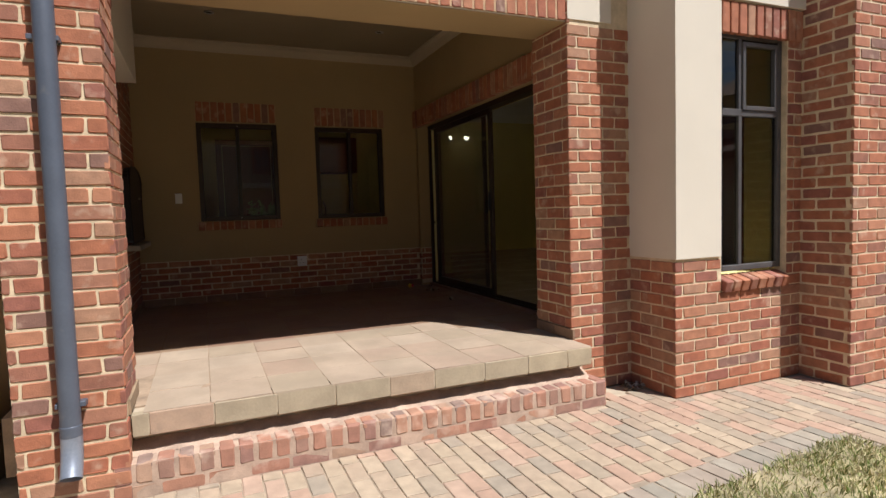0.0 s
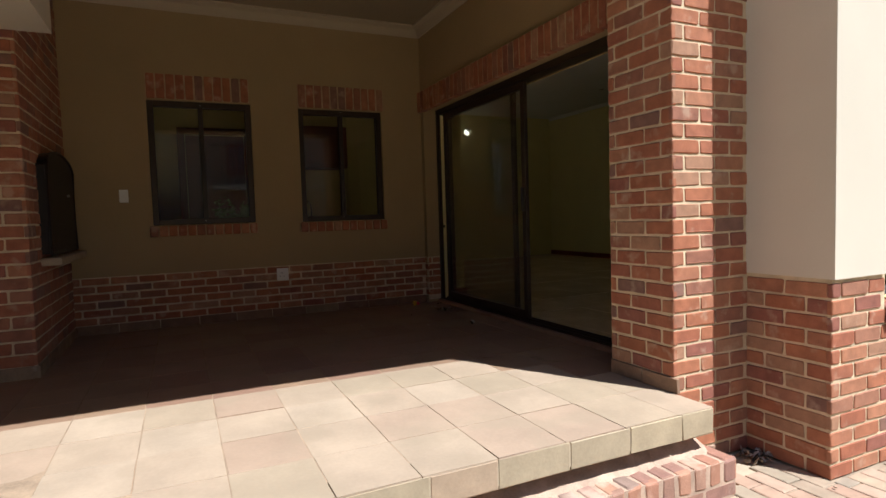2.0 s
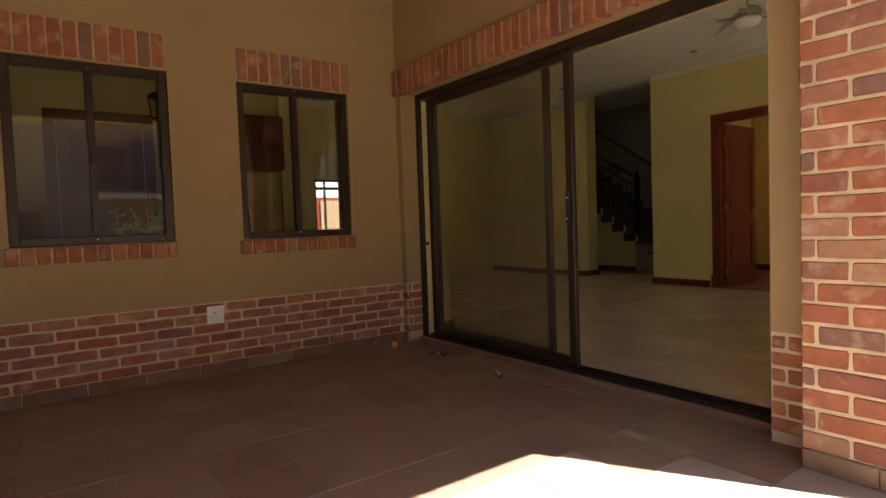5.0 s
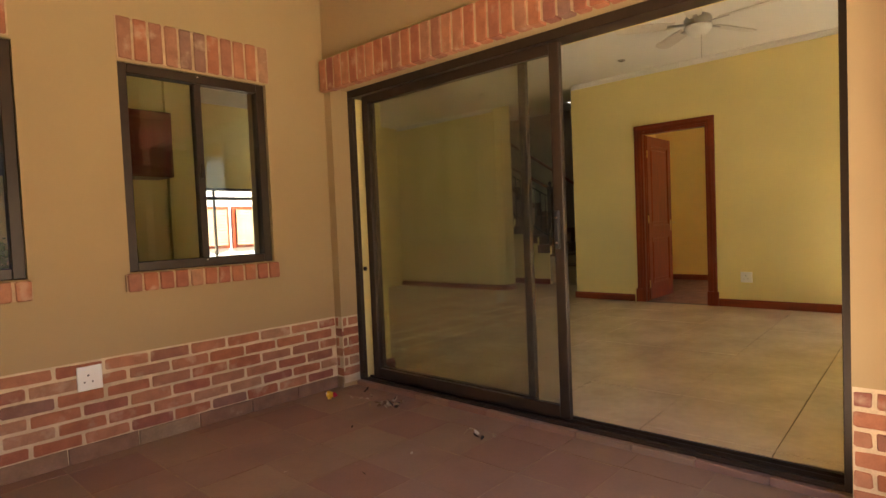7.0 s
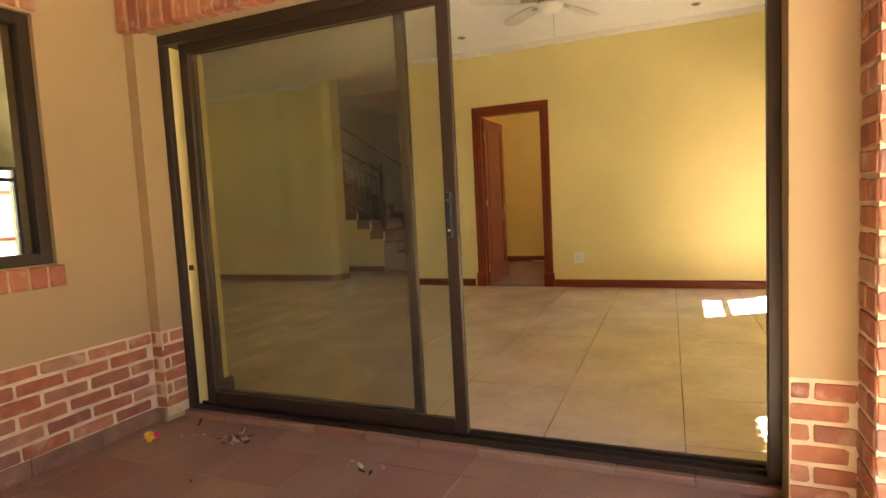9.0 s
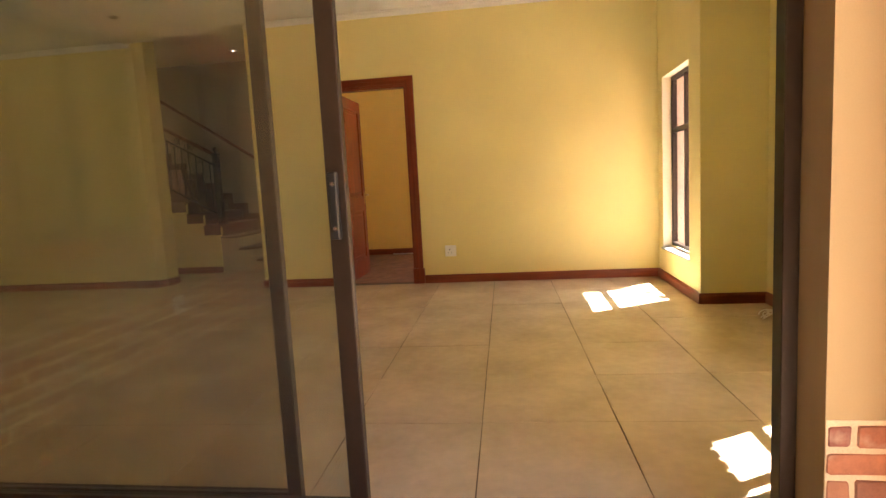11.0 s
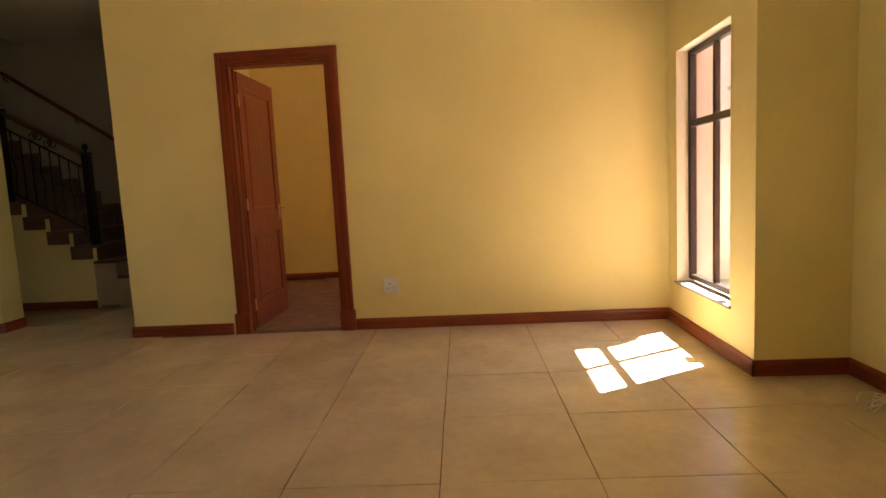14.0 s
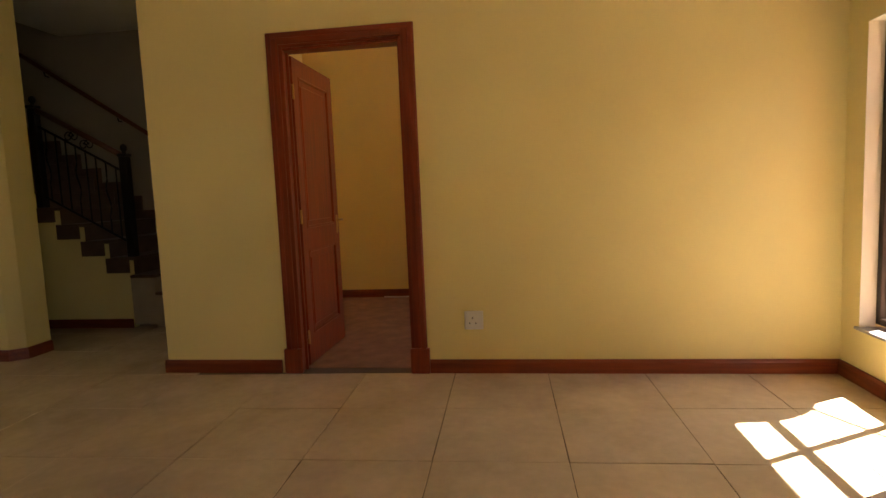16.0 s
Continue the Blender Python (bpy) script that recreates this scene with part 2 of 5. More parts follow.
def lathe(profile, n=24, at=(0, 0, 0)):
    """A turned solid about a vertical axis, from (radius, height) pairs."""
    bm = bmesh.new()
    rings = []
    for r, z in profile:
        if r < 1e-5:
            rings.append([bm.verts.new((at[0], at[1], at[2] + z))])
        else:
            rings.append([bm.verts.new((at[0] + r * math.cos(2 * math.pi * i / n), at[1] + r * math.sin(2 * math.pi * i / n), at[2] + z)) for i in range(n)])
    for a, b in zip(rings, rings[1:]):
        for i in range(n):
            j = (i + 1) % n
            if len(a) == 1 and len(b) > 1:
                bm.faces.new((a[0], b[i], b[j]))
            elif len(b) == 1 and len(a) > 1:
                bm.faces.new((a[i], b[0], a[j]))
            elif len(a) > 1:
                bm.faces.new((a[i], b[i], b[j], a[j]))
    return bm


def tube(points, r, n=8):
    """A bar of round section along a line of points."""
    bm = bmesh.new()
    pts = [Vector(p) for p in points]
    rings = []
    for i, p in enumerate(pts):
        d = (pts[min(i + 1, len(pts) - 1)] - pts[max(i - 1, 0)]).normalized()
        q = d.to_track_quat("Z", "Y").to_matrix()
        rings.append([bm.verts.new(p + q @ Vector((r * math.cos(2 * math.pi * k / n), r * math.sin(2 * math.pi * k / n), 0))) for k in range(n)])
    for a, b in zip(rings, rings[1:]):
        for k in range(n):
            bm.faces.new((a[k], a[(k + 1) % n], b[(k + 1) % n], b[k]))
    bm.faces.new(rings[0])
    bm.faces.new(rings[-1])
    return bm

# ---- levels and lines of the plan ----
PATIO, LOUNGE = 0.42, 0.462
BACK, DOOR_WALL, LEFT = 6.815, 2.59, -0.87
FAR, CEIL = 7.39, 3.48
X, Y, Z = Vector((1, 0, 0)), Vector((0, 1, 0)), Vector((0, 0, 1))

# one sandstone in two tones: reddish for shade, paler where the sun falls
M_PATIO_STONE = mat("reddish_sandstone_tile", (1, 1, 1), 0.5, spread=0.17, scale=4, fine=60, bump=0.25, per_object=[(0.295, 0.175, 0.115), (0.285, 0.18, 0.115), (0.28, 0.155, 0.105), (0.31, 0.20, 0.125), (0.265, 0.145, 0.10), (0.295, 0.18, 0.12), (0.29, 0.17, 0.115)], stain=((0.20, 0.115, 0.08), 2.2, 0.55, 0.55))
M_SUNLIT_STONE = mat("sunlit_sandstone_tile", (1, 1, 1), 0.7, spread=0.2, scale=4, fine=60, bump=0.3, per_object=[(0.42, 0.315, 0.222), (0.41, 0.312, 0.215), (0.41, 0.295, 0.208), (0.44, 0.338, 0.242), (0.385, 0.272, 0.19), (0.415, 0.315, 0.222), (0.43, 0.325, 0.23), (0.39, 0.30, 0.205)], stain=((0.31, 0.24, 0.165), 3.0, 0.50, 0.45))
M_STEP_STONE = mat("weathered_nosing_stone", (1, 1, 1), 0.8, spread=0.25, scale=7, fine=70, bump=0.4, per_object=[(0.43, 0.34, 0.21), (0.40, 0.32, 0.21), (0.42, 0.285, 0.19), (0.44, 0.35, 0.225), (0.41, 0.30, 0.20)], stain=((0.17, 0.13, 0.10), 6, 0.66, 0.8))
M_PLINTH = mat("dusty_plinth_tile", (1, 1, 1), 0.85, spread=0.35, scale=9, fine=80, bump=0.35, per_object=[(0.31, 0.19, 0.115), (0.26, 0.15, 0.095), (0.36, 0.25, 0.15)], stain=((0.50, 0.42, 0.31), 7, 0.63, 0.75))
M_CARPET = mat("brown_carpet", (0.27, 0.14, 0.075), 0.95, spread=0.2, scale=8, fine=110, bump=0.3)
M_STAIR = mat("brown_stair_tile", (0.13, 0.078, 0.05), 0.5, spread=0.2, scale=6, bump=0.1)
M_RENDER = mat("pale_boundary_render", (0.55, 0.50, 0.38), 0.9, spread=0.06, scale=1.2, fine=120, bump=0.2)
M_PINK = mat("pale_pink_render", (0.50, 0.39, 0.33), 0.9, spread=0.05, scale=1.2, fine=120, bump=0.2)
M_ROOF = mat("brown_roof_tile", (0.20, 0.12, 0.09), 0.85, spread=0.2, scale=9, bump=0.4)
M_WHITEWALL = mat("white_render", (0.58, 0.56, 0.51), 0.9, spread=0.04, scale=1.2, bump=0.1)

# ---- ground and floors ----
structure("ground", boxes((-70, 70, -70, 70, -0.5, -0.06)), M_GROUND, "dry sandy garden soil", "ground")
structure("pavement_bed", boxes((-4, 9, -3.0, 3.3, -0.2, -0.012)), M_GROUT, "sandy bed of the clay pavers", "pavement")
floor_patio = structure("floor_patio", boxes((-0.57, 2.385, 2.882, 3.0, 0.30, PATIO - 0.002), (-1.2, 2.40, 3.0, 3.48, 0.1, PATIO - 0.002), (-1.2, 2.74, 3.48, 6.9, 0.1, PATIO - 0.002)), mat("patio_joint", (0.33, 0.235, 0.155), 0.95, spread=0.3, scale=6, fine=90, bump=0.4), "patio floor of square reddish sandstone tiles", "floor")
floor_lounge = structure("floor_lounge", boxes((3.03, 4.475, 2.9, 3.6, 0.1, LOUNGE - 0.004), (2.76, 4.475, 3.6, 11.5, 0.1, LOUNGE - 0.004), (4.475, 5.98, 2.46, 11.5, 0.1, LOUNGE - 0.004), (5.98, 7.5, 2.98, 11.5, 0.1, LOUNGE - 0.004), (7.5, 10.1, 7.5, 11.5, 0.1, LOUNGE - 0.004), (-2.4, 2.76, 7.06, 11.5, 0.1, LOUNGE - 0.004)), M_TILE_GROUT, "cream porcelain tiled lounge floor", "floor")
structure("floor_bedroom", boxes((7.50, 10.4, 2.5, 7.5, 0.1, LOUNGE - 0.002)), M_CARPET, "brown carpet of the back room", "floor")

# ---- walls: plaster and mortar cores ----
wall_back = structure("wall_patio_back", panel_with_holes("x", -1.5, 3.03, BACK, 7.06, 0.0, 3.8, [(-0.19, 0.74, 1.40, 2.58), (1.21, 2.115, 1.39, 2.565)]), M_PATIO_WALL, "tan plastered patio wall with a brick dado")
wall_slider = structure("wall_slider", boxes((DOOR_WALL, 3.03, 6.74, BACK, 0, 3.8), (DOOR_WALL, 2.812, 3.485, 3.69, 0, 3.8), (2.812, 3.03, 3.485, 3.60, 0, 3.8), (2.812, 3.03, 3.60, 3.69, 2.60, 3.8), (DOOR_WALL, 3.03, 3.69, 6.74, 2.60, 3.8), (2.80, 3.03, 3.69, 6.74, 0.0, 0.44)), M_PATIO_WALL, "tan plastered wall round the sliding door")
structure("wall_slider_inner", boxes((3.03, 3.042, 2.905, 3.60, 0.4, 3.5), (3.03, 3.042, 3.60, 6.74, 2.60, 3.5), (3.03, 3.042, 6.74, 7.08, 0.4, 3.5)), M_YELLOW, "yellow painted inner face of the sliding door wall")
structure("jamb_lining", boxes((2.776, 3.036, 6.71, 6.745, 0.45, 2.545), (2.814, 3.039, 3.596, 3.62, 0.45, 2.60)), M_YELLOW, "yellow painted reveal of the sliding door")
pillar_right = structure("pillar_front_right", boxes((2.40, 3.03, 3.005, 3.485, 0, 3.8)), M_MORTAR, "red face brick patio pillar in shade and sun", "pillar")
pillar_left = structure("pillar_front_left", boxes((-1.06, -0.585, 2.665, 3.15, 0, 3.8)), M_MORTAR, "sunlit red face brick pillar beside the steps", "pillar")
wall_braai = structure("wall_braai", boxes((-1.5, LEFT, 5.30, BACK, 0, 3.8)), M_MORTAR, "shaded red brick wall of the built-in grill", "wall")
structure("beam_left", boxes((-1.06, -0.66, 3.15, 5.30, 2.68, 3.8)), M_PLASTER, "plastered beam over the side recess", "beam")
# unseen wall, added to keep light from entering by the side opening
structure("wall_left", boxes((-1.5, -1.30, 2.9, 5.32, 0, 3.8)), M_PATIO_WALL, "unseen tan wall added to block light from the side", "wall")
beam = structure("beam_front", boxes((-1.5, 2.40, 3.02, 3.47, 2.815, 3.8), (2.40, 2.80, 2.995, 3.005, 2.83, 3.8)), M_PLASTER, "beige plastered beam over the patio front", "beam")
# thin sheet that darkens the beam's underside with the shaded tan
structure("soffit_front", boxes((-1.3, 2.395, 3.022, 3.468, 2.809, 2.8145)), M_PATIO_WALL, "beam underside sheet in the shaded patio tan", "soffit")
pillar_beige = structure("pillar_beige", boxes((2.965, 3.41, 2.515, 3.01, 1.03, 3.9)), M_PLASTER, "beige plastered pier standing on face brick", "pillar")
wall_front = structure("wall_front", panel_with_holes("x", 2.975, 4.31, 2.535, 2.9, 0, 3.9, [(3.43, 4.14, 0.70, 2.735)]), M_MORTAR, "red face brick front wall under the window")
structure("wall_front_upper", boxes((3.41, 4.31, 2.50, 2.535, 2.93, 3.9)), M_PLASTER, "beige plaster over the window lintel")
structure("wall_front_inner", boxes((3.03, 3.43, 2.9, 2.91, 0.4, 3.5), (4.14, 4.475, 2.9, 2.91, 0.4, 3.5), (3.43, 4.14, 2.9, 2.91, 0.4, 0.86), (3.43, 4.14, 2.9, 2.91, 2.70, 3.5), (4.31, 4.475, 2.46, 2.9, 0.4, 3.5), (4.12, 4.142, 2.66, 2.9, 0.86, 2.70), (3.428, 3.45, 2.66, 2.9, 0.86, 2.70), (3.45, 4.12, 2.66, 2.9, 0.69, 0.86), (3.45, 4.12, 2.66, 2.9, 2.69, 2.702)), M_YELLOW, "yellow painted inner face of the front window wall")
structure("wall_recess", boxes((2.976, 3.029, 2.9, 3.005, 0, 1.03)), M_MORTAR, "mortar core of the brick recess")
pillar_bay = structure("pillar_bay", boxes((4.31, 6.0, 2.13, 2.40, 0, 3.9)), M_MORTAR, "projecting red face brick pier", "pillar")
structure("pier_mortar", boxes((4.307, 4.3095, 2.135, 2.53, 0, 3.6), (3.43, 4.14, 2.537, 2.655, 0.702, 0.84)), M_MORTAR, "sandy mortar of the brick pier return", "mortar")
structure("wall_alcove", boxes((4.31, 6.2, 2.40, 2.46, 0, 3.8), (5.98, 6.2, 2.46, 2.98, 0, 3.8)), M_YELLOW, "yellow painted alcove wall")
structure("wall_lounge_window", panel_with_holes("x", 6.2, 7.51, 2.802, 2.98, 0, 3.8, [(6.285, 7.2, 0.80, 2.525)]), M_YELLOW, "yellow painted wall with a tall window")
structure("wall_lounge_far", panel_with_holes("y", 2.98, 7.48, FAR, 7.51, 0, 3.8, [(5.64, 6.50, 0.4, 2.69)]), M_YELLOW, "yellow painted lounge wall with a timber door")
structure("wall_side_skin", boxes((6.285, 6.289, 2.802, 2.842, 0.80, 2.525), (7.196, 7.2, 2.802, 2.842, 0.80, 2.525), (6.289, 7.196, 2.802, 2.842, 0.80, 0.806), (6.235, 6.285, 2.78, 2.80, 0, 3.8), (7.2, 7.51, 2.78, 2.80, 0, 3.8), (6.285, 7.2, 2.78, 2.80, 0, 0.80), (6.285, 7.2, 2.78, 2.80, 2.525, 3.8)), M_PINK, "pale pink rendered outer skin round the lounge window")
pier_side = structure("pier_side", boxes((6.2, 6.235, 2.13, 2.778, 0, 3.8)), M_MORTAR, "red face brick side of the projecting pier", "wall")
structure("reveal_lining", boxes((6.285, 6.289, 2.897, 2.982, 0.802, 2.525), (7.196, 7.2, 2.897, 2.982, 0.802, 2.525), (6.289, 7.196, 2.897, 2.982, 2.521, 2.525)), M_CREAM, "cream painted window reveal", "reveal")
bm = bmesh.new()
plan = [(7.66, 11.4), (7.66, 9.06), (7.74, 8.97), (7.98, 8.97), (7.98, 11.4)]
lo, hi = [[bm.verts.new((x, y, z)) for x, y in plan] for z in (0, 3.718)]
bm.faces.new(lo[::-1])
bm.faces.new(hi)
for k in range(5):
    bm.faces.new((lo[k], lo[(k + 1) % 5], hi[(k + 1) % 5], hi[k]))
structure("wall_hall_left", bm, M_YELLOW, "yellow painted wall beside the stair hall")
structure("wall_hall_right", boxes((7.51, 10.3, 7.40, 7.48, 0, 3.8)), M_YELLOW, "yellow painted wall between hall and back room")
# wall colour darkened to stand in for the hall's low light
structure("wall_hall_end", boxes((10.0, 10.2, 7.5, 11.4, 0, 6)), mat("dimmed_hall_wall", (0.36, 0.33, 0.27), 0.8, spread=0.05, scale=1.2, bump=0.1), "stair hall wall in a grey-brown darkened for the dim hall")
structure("wall_north", panel_with_holes("x", -2.4, 10.2, 11.4, 11.6, 0, 3.8, [(3.78, 4.66, 1.10, 2.27)]), M_YELLOW, "yellow painted dining wall with a window")
structure("wall_west", boxes((-2.6, -2.4, 6.8, 11.6, 0, 3.8), (-2.6, -1.5, 6.8, 7.06, 0, 3.8)), M_YELLOW, "yellow painted kitchen end wall")
structure("wall_kitchen", boxes((-2.4, 2.25, 8.8, 9.0, 0, 3.8), (2.25, 2.50, 8.75, 9.05, 0, 3.8)), M_YELLOW, "yellow painted kitchen wall ending in a pier")
# yellow deepened so that the room's interreflected light sits in the colour
structure("wall_bedroom", boxes((10.25, 10.4, 2.7, 7.42, 0, 3.8)), mat("bounce_deepened_yellow", (0.80, 0.60, 0.20), 0.7, spread=0.05, scale=1.2, fine=180, bump=0.08), "back room wall in yellow deepened by bounced light")
structure("wall_bedroom_front", panel_with_holes("x", 7.8, 10.4, 2.48, 2.62, 0, 3.8, [(8.2, 10.0, 0.9, 2.6)]), M_PINK, "pale pink rendered outer wall")
structure("wall_bedroom_side", boxes((7.39, 7.80, 2.60, 2.778, 0, 3.8)), M_PINK, "pale pink rendered side wall")
structure("ceiling_patio", boxes((-1.5, 2.7, 3.0, 6.9, 3.52, 3.8)), M_PATIO_CEIL, "tan patio ceiling darkened for shade", "ceiling")
structure("ceiling_lounge", boxes((3.0, 7.66, 2.4, 11.6, CEIL, 3.8), (-2.5, 3.0, 6.9, 11.6, CEIL, 3.8), (7.5, 10.4, 2.6, 7.5, CEIL, 3.8)), M_CEIL, "white painted lounge ceiling", "ceiling")
structure("ceiling_hall", boxes((7.662, 10.2, 7.42, 10.3, 3.72, 3.9), (7.662, 8.0, 10.3, 11.6, 3.72, 3.9), (8.0, 10.2, 10.3, 11.6, 5.6, 5.8), (8.0, 10.2, 11.4, 11.6, 3.8, 5.8), (8.0, 10.2, 10.2, 10.3, 3.9, 5.8), (7.9, 8.0, 10.2, 11.6, 3.9, 5.8)), M_CEIL, "white painted hall ceiling", "ceiling")
structure("roof", boxes((-3.0, 8.0, 2.7, 11.9, 3.9, 4.1), (8.0, 10.8, 2.5, 10.2, 3.905, 4.1)), M_ROOF, "flat underside of the house roof", "roof")


def cove(name, runs, z, drop, out, material):
    """A cornice: runs of (start, end, inward direction) at ceiling height z."""
    bm = bmesh.new()
    prof = [(0, -drop), (0.012, -drop), (0.02, -drop * 0.8), (out * 0.45, -drop * 0.35), (out * 0.8, -0.022), (out, -0.02), (out, 0), (0, 0)]
    for a, b, inward in runs:
        a, b, inward = Vector(a), Vector(b), Vector(inward)
        along = (b - a).normalized()
        ring = lambda p, s: [bm.verts.new((p.x + inward.x * d + along.x * s * d, p.y + inward.y * d + along.y * s * d, z + h)) for d, h in prof]
        r0, r1 = ring(a, 1), ring(b, -1)
        for i in range(len(prof)):
            j = (i + 1) % len(prof)
            bm.faces.new((r0[i], r0[j], r1[j], r1[i]))
    return structure(name, bm, material, "white painted plaster cornice", "cornice")


# the patio cornice is toned down for shade like its ceiling
cove("cornice_patio", [((LEFT, BACK, 0), (DOOR_WALL, BACK, 0), (0, -1, 0)), ((DOOR_WALL, BACK, 0), (DOOR_WALL, 3.47, 0), (-1, 0, 0)), ((LEFT, 3.47, 0), (LEFT, BACK, 0), (1, 0, 0)), ((DOOR_WALL, 3.47, 0), (LEFT, 3.47, 0), (0, 1, 0))], 3.52, 0.11, 0.11, mat("shaded_cream_cornice", (0.46, 0.38, 0.27), 0.8, spread=0.04, scale=1.5, bump=0.05))
cove("cornice_lounge", [((FAR, 7.48, 0), (FAR, 2.98, 0), (-1, 0, 0)), ((FAR, 2.98, 0), (5.98, 2.98, 0), (0, 1, 0)), ((7.66, 11.4, 0), (7.66, 9.06, 0), (-1, 0, 0))], CEIL, 0.055, 0.06, M_CEIL)

# ---- skirtings ----
def skirting(name, runs, h=0.085, t=0.018):
    for a, b, n in runs:
        bm = bmesh.new()
        a, b, n = Vector(a), Vector(b), Vector(n)
        prof = [(0, 0), (t, 0), (t, h * 0.78), (t * 0.75, h * 0.86), (t * 0.55, h), (0, h)]
        r = [[bm.verts.new((p.x + n.x * d, p.y + n.y * d, LOUNGE + z)) for d, z in prof] for p in (a, b)]
        for i in range(len(prof)):
            j = (i + 1) % len(prof)
            bm.faces.new((r[0][i], r[0][j], r[1][j], r[1][i]))
        bm.faces.new(r[0])
        bm.faces.new(r[1])
        structure(name, bm, M_MERANTI_Y if abs(n.x) > 0.5 else M_MERANTI_X, "red-brown varnished timber skirting", "baseboard")


skirting("baseboard", [((FAR, 5.55, 0), (FAR, 2.98, 0), (-1, 0, 0)), ((FAR, 7.498, 0), (FAR, 6.61, 0), (-1, 0, 0)), ((FAR, 2.98, 0), (5.962, 2.98, 0), (0, 1, 0)),
                       ((5.98, 2.998, 0), (5.98, 2.46, 0), (-1, 0, 0)), ((5.98, 2.46, 0), (4.475, 2.46, 0), (0, 1, 0)), ((4.493, 2.91, 0), (3.042, 2.91, 0), (0, 1, 0)), ((4.475, 2.46, 0), (4.475, 2.928, 0), (1, 0, 0)),
                       ((7.66, 11.4, 0), (7.66, 9.05, 0), (-1, 0, 0)), ((7.655, 9.066, 0), (7.745, 8.965, 0), (-0.747, -0.665, 0)), ((7.73, 8.97, 0), (7.98, 8.97, 0), (0, -1, 0)), ((7.372, 7.48, 0), (7.51, 7.48, 0), (0, 1, 0)),
                       ((10.25, 2.72, 0), (10.25, 7.42, 0), (-1, 0, 0)), ((2.88, 6.71, 0), (3.06, 6.71, 0), (0, -1, 0)), ((3.042, 6.712, 0), (3.042, 7.08, 0), (1, 0, 0)), ((3.042, 2.91, 0), (3.042, 3.62, 0), (1, 0, 0))], 0.092)

# ---- pieces: bricks, pavers and tiles ----
MESHES = {}
rng = random.Random(7)


def slab_verts(lu, lv, depth, ch, jit, r):
    """A slab with a chamfered front: back rim, outer rim and inner rim of the face."""
    j = lambda: r.uniform(-jit, jit)
    vs = []
    for inset, w in ((0, -depth), (0, -ch), (ch, 0)):
        for su, sv in ((-1, -1), (1, -1), (1, 1), (-1, 1)):
            vs.append((su * (lu / 2 - inset) + (j() if w > -depth else 0), sv * (lv / 2 - inset) + (j() if w > -depth else 0), w + (j() * 0.5 if w == 0 else 0)))
    fs = [(8, 9, 10, 11)]
    for k in range(4):
        n = (k + 1) % 4
        fs += [(k, n, 4 + n, 4 + k), (4 + k, 4 + n, 8 + n, 8 + k)]
    return vs, fs


def brick_verts(lu, lv, depth, ch, jit, r):
    """A worn brick: clipped corners, wavy long edges and a softened arris."""
    c = [r.uniform(0.003, 0.009) for _ in range(4)]
    a, b = lu / 2, lv / 2
    out = [(-a + c[0], -b), (a - c[1], -b), (a, -b + c[1]), (a, b - c[2]), (a - c[2], b), (-a + c[3], b), (-a, b - c[3]), (-a, -b + c[0])]
    if lu > 0.13:
        out.insert(1, (r.uniform(-0.04, 0.04), -b))
        out.insert(6, (r.uniform(-0.04, 0.04), b))
    out = [(x + r.uniform(-jit, jit), y + r.uniform(-jit, jit) * 0.7) for x, y in out]
    n = len(out)
    vs = []
    for inset, w in ((0.0, -depth), (0.0, -ch), (ch, 0.0)):
        k = 1 - 2 * inset / lu, 1 - 2 * inset / lv
        vs += [(x * k[0], y * k[1], w + (r.uniform(-0.0012, 0.0012) if w == 0 else 0)) for x, y in out]
    fs = [tuple(range(2 * n, 3 * n))]
    for ring_ in (0, n):
        fs += [(ring_ + i, ring_ + (i + 1) % n, ring_ + n + (i + 1) % n, ring_ + n + i) for i in range(n)]
    return vs, fs


def piece(name, parent, material, centre, u, v, lu, lv, depth=0.02, ch=0.004, jit=0.0015, tilt=0.0):
    key = (name, round(lu, 2), round(lv, 2), round(depth, 3), material.name, rng.randrange(8 if name == "brick" else 4))
    me = MESHES.get(key)
    if me is None:
        vs, fs = (brick_verts if name == "brick" else slab_verts)(round(lu, 2), round(lv, 2), depth, ch, jit, rng)
        me = bpy.data.meshes.new(name)
        me.from_pydata(vs, [], fs)
        me.materials.append(material)
        MESHES[key] = me
    ob = new(name, me)
    w = u.cross(v)
    m = Matrix((u, v, w)).transposed().to_4x4()
    m.translation = centre + w * rng.uniform(-0.0015, 0.0015)
    m = m @ pose(0, 0, 0, rng.uniform(-tilt, tilt), rng.uniform(-tilt, tilt), rng.uniform(-0.3, 0.3))
    ob.matrix_basis = m @ Matrix.Diagonal((lu / round(lu, 2), lv / round(lv, 2), 1, 1))
    ob.parent = parent
    return ob


def joined_slabs(name, parent, material, slabs, depth=0.02, ch=0.004, jit=0.0015, label=""):
    vs, fs = [], []
    for c, u, v, lu, lv in slabs:
        w = u.cross(v)
        a, f = slab_verts(lu, lv, depth, ch, jit, rng)
        off = c + w * rng.uniform(-0.002, 0.002)
        base = len(vs)
        vs += [tuple(off + u * p[0] + v * p[1] + w * p[2]) for p in a]
        fs += [tuple(base + i for i in q) for q in f]
    me = bpy.data.meshes.new(name)
    me.from_pydata(vs, [], fs)
    me.materials.append(material)
    ob = new(name, me)
    ob.parent = parent
    return tagged(ob, label, kind="stuff")


BL, BH, GAP = 0.219, 0.072, 0.013


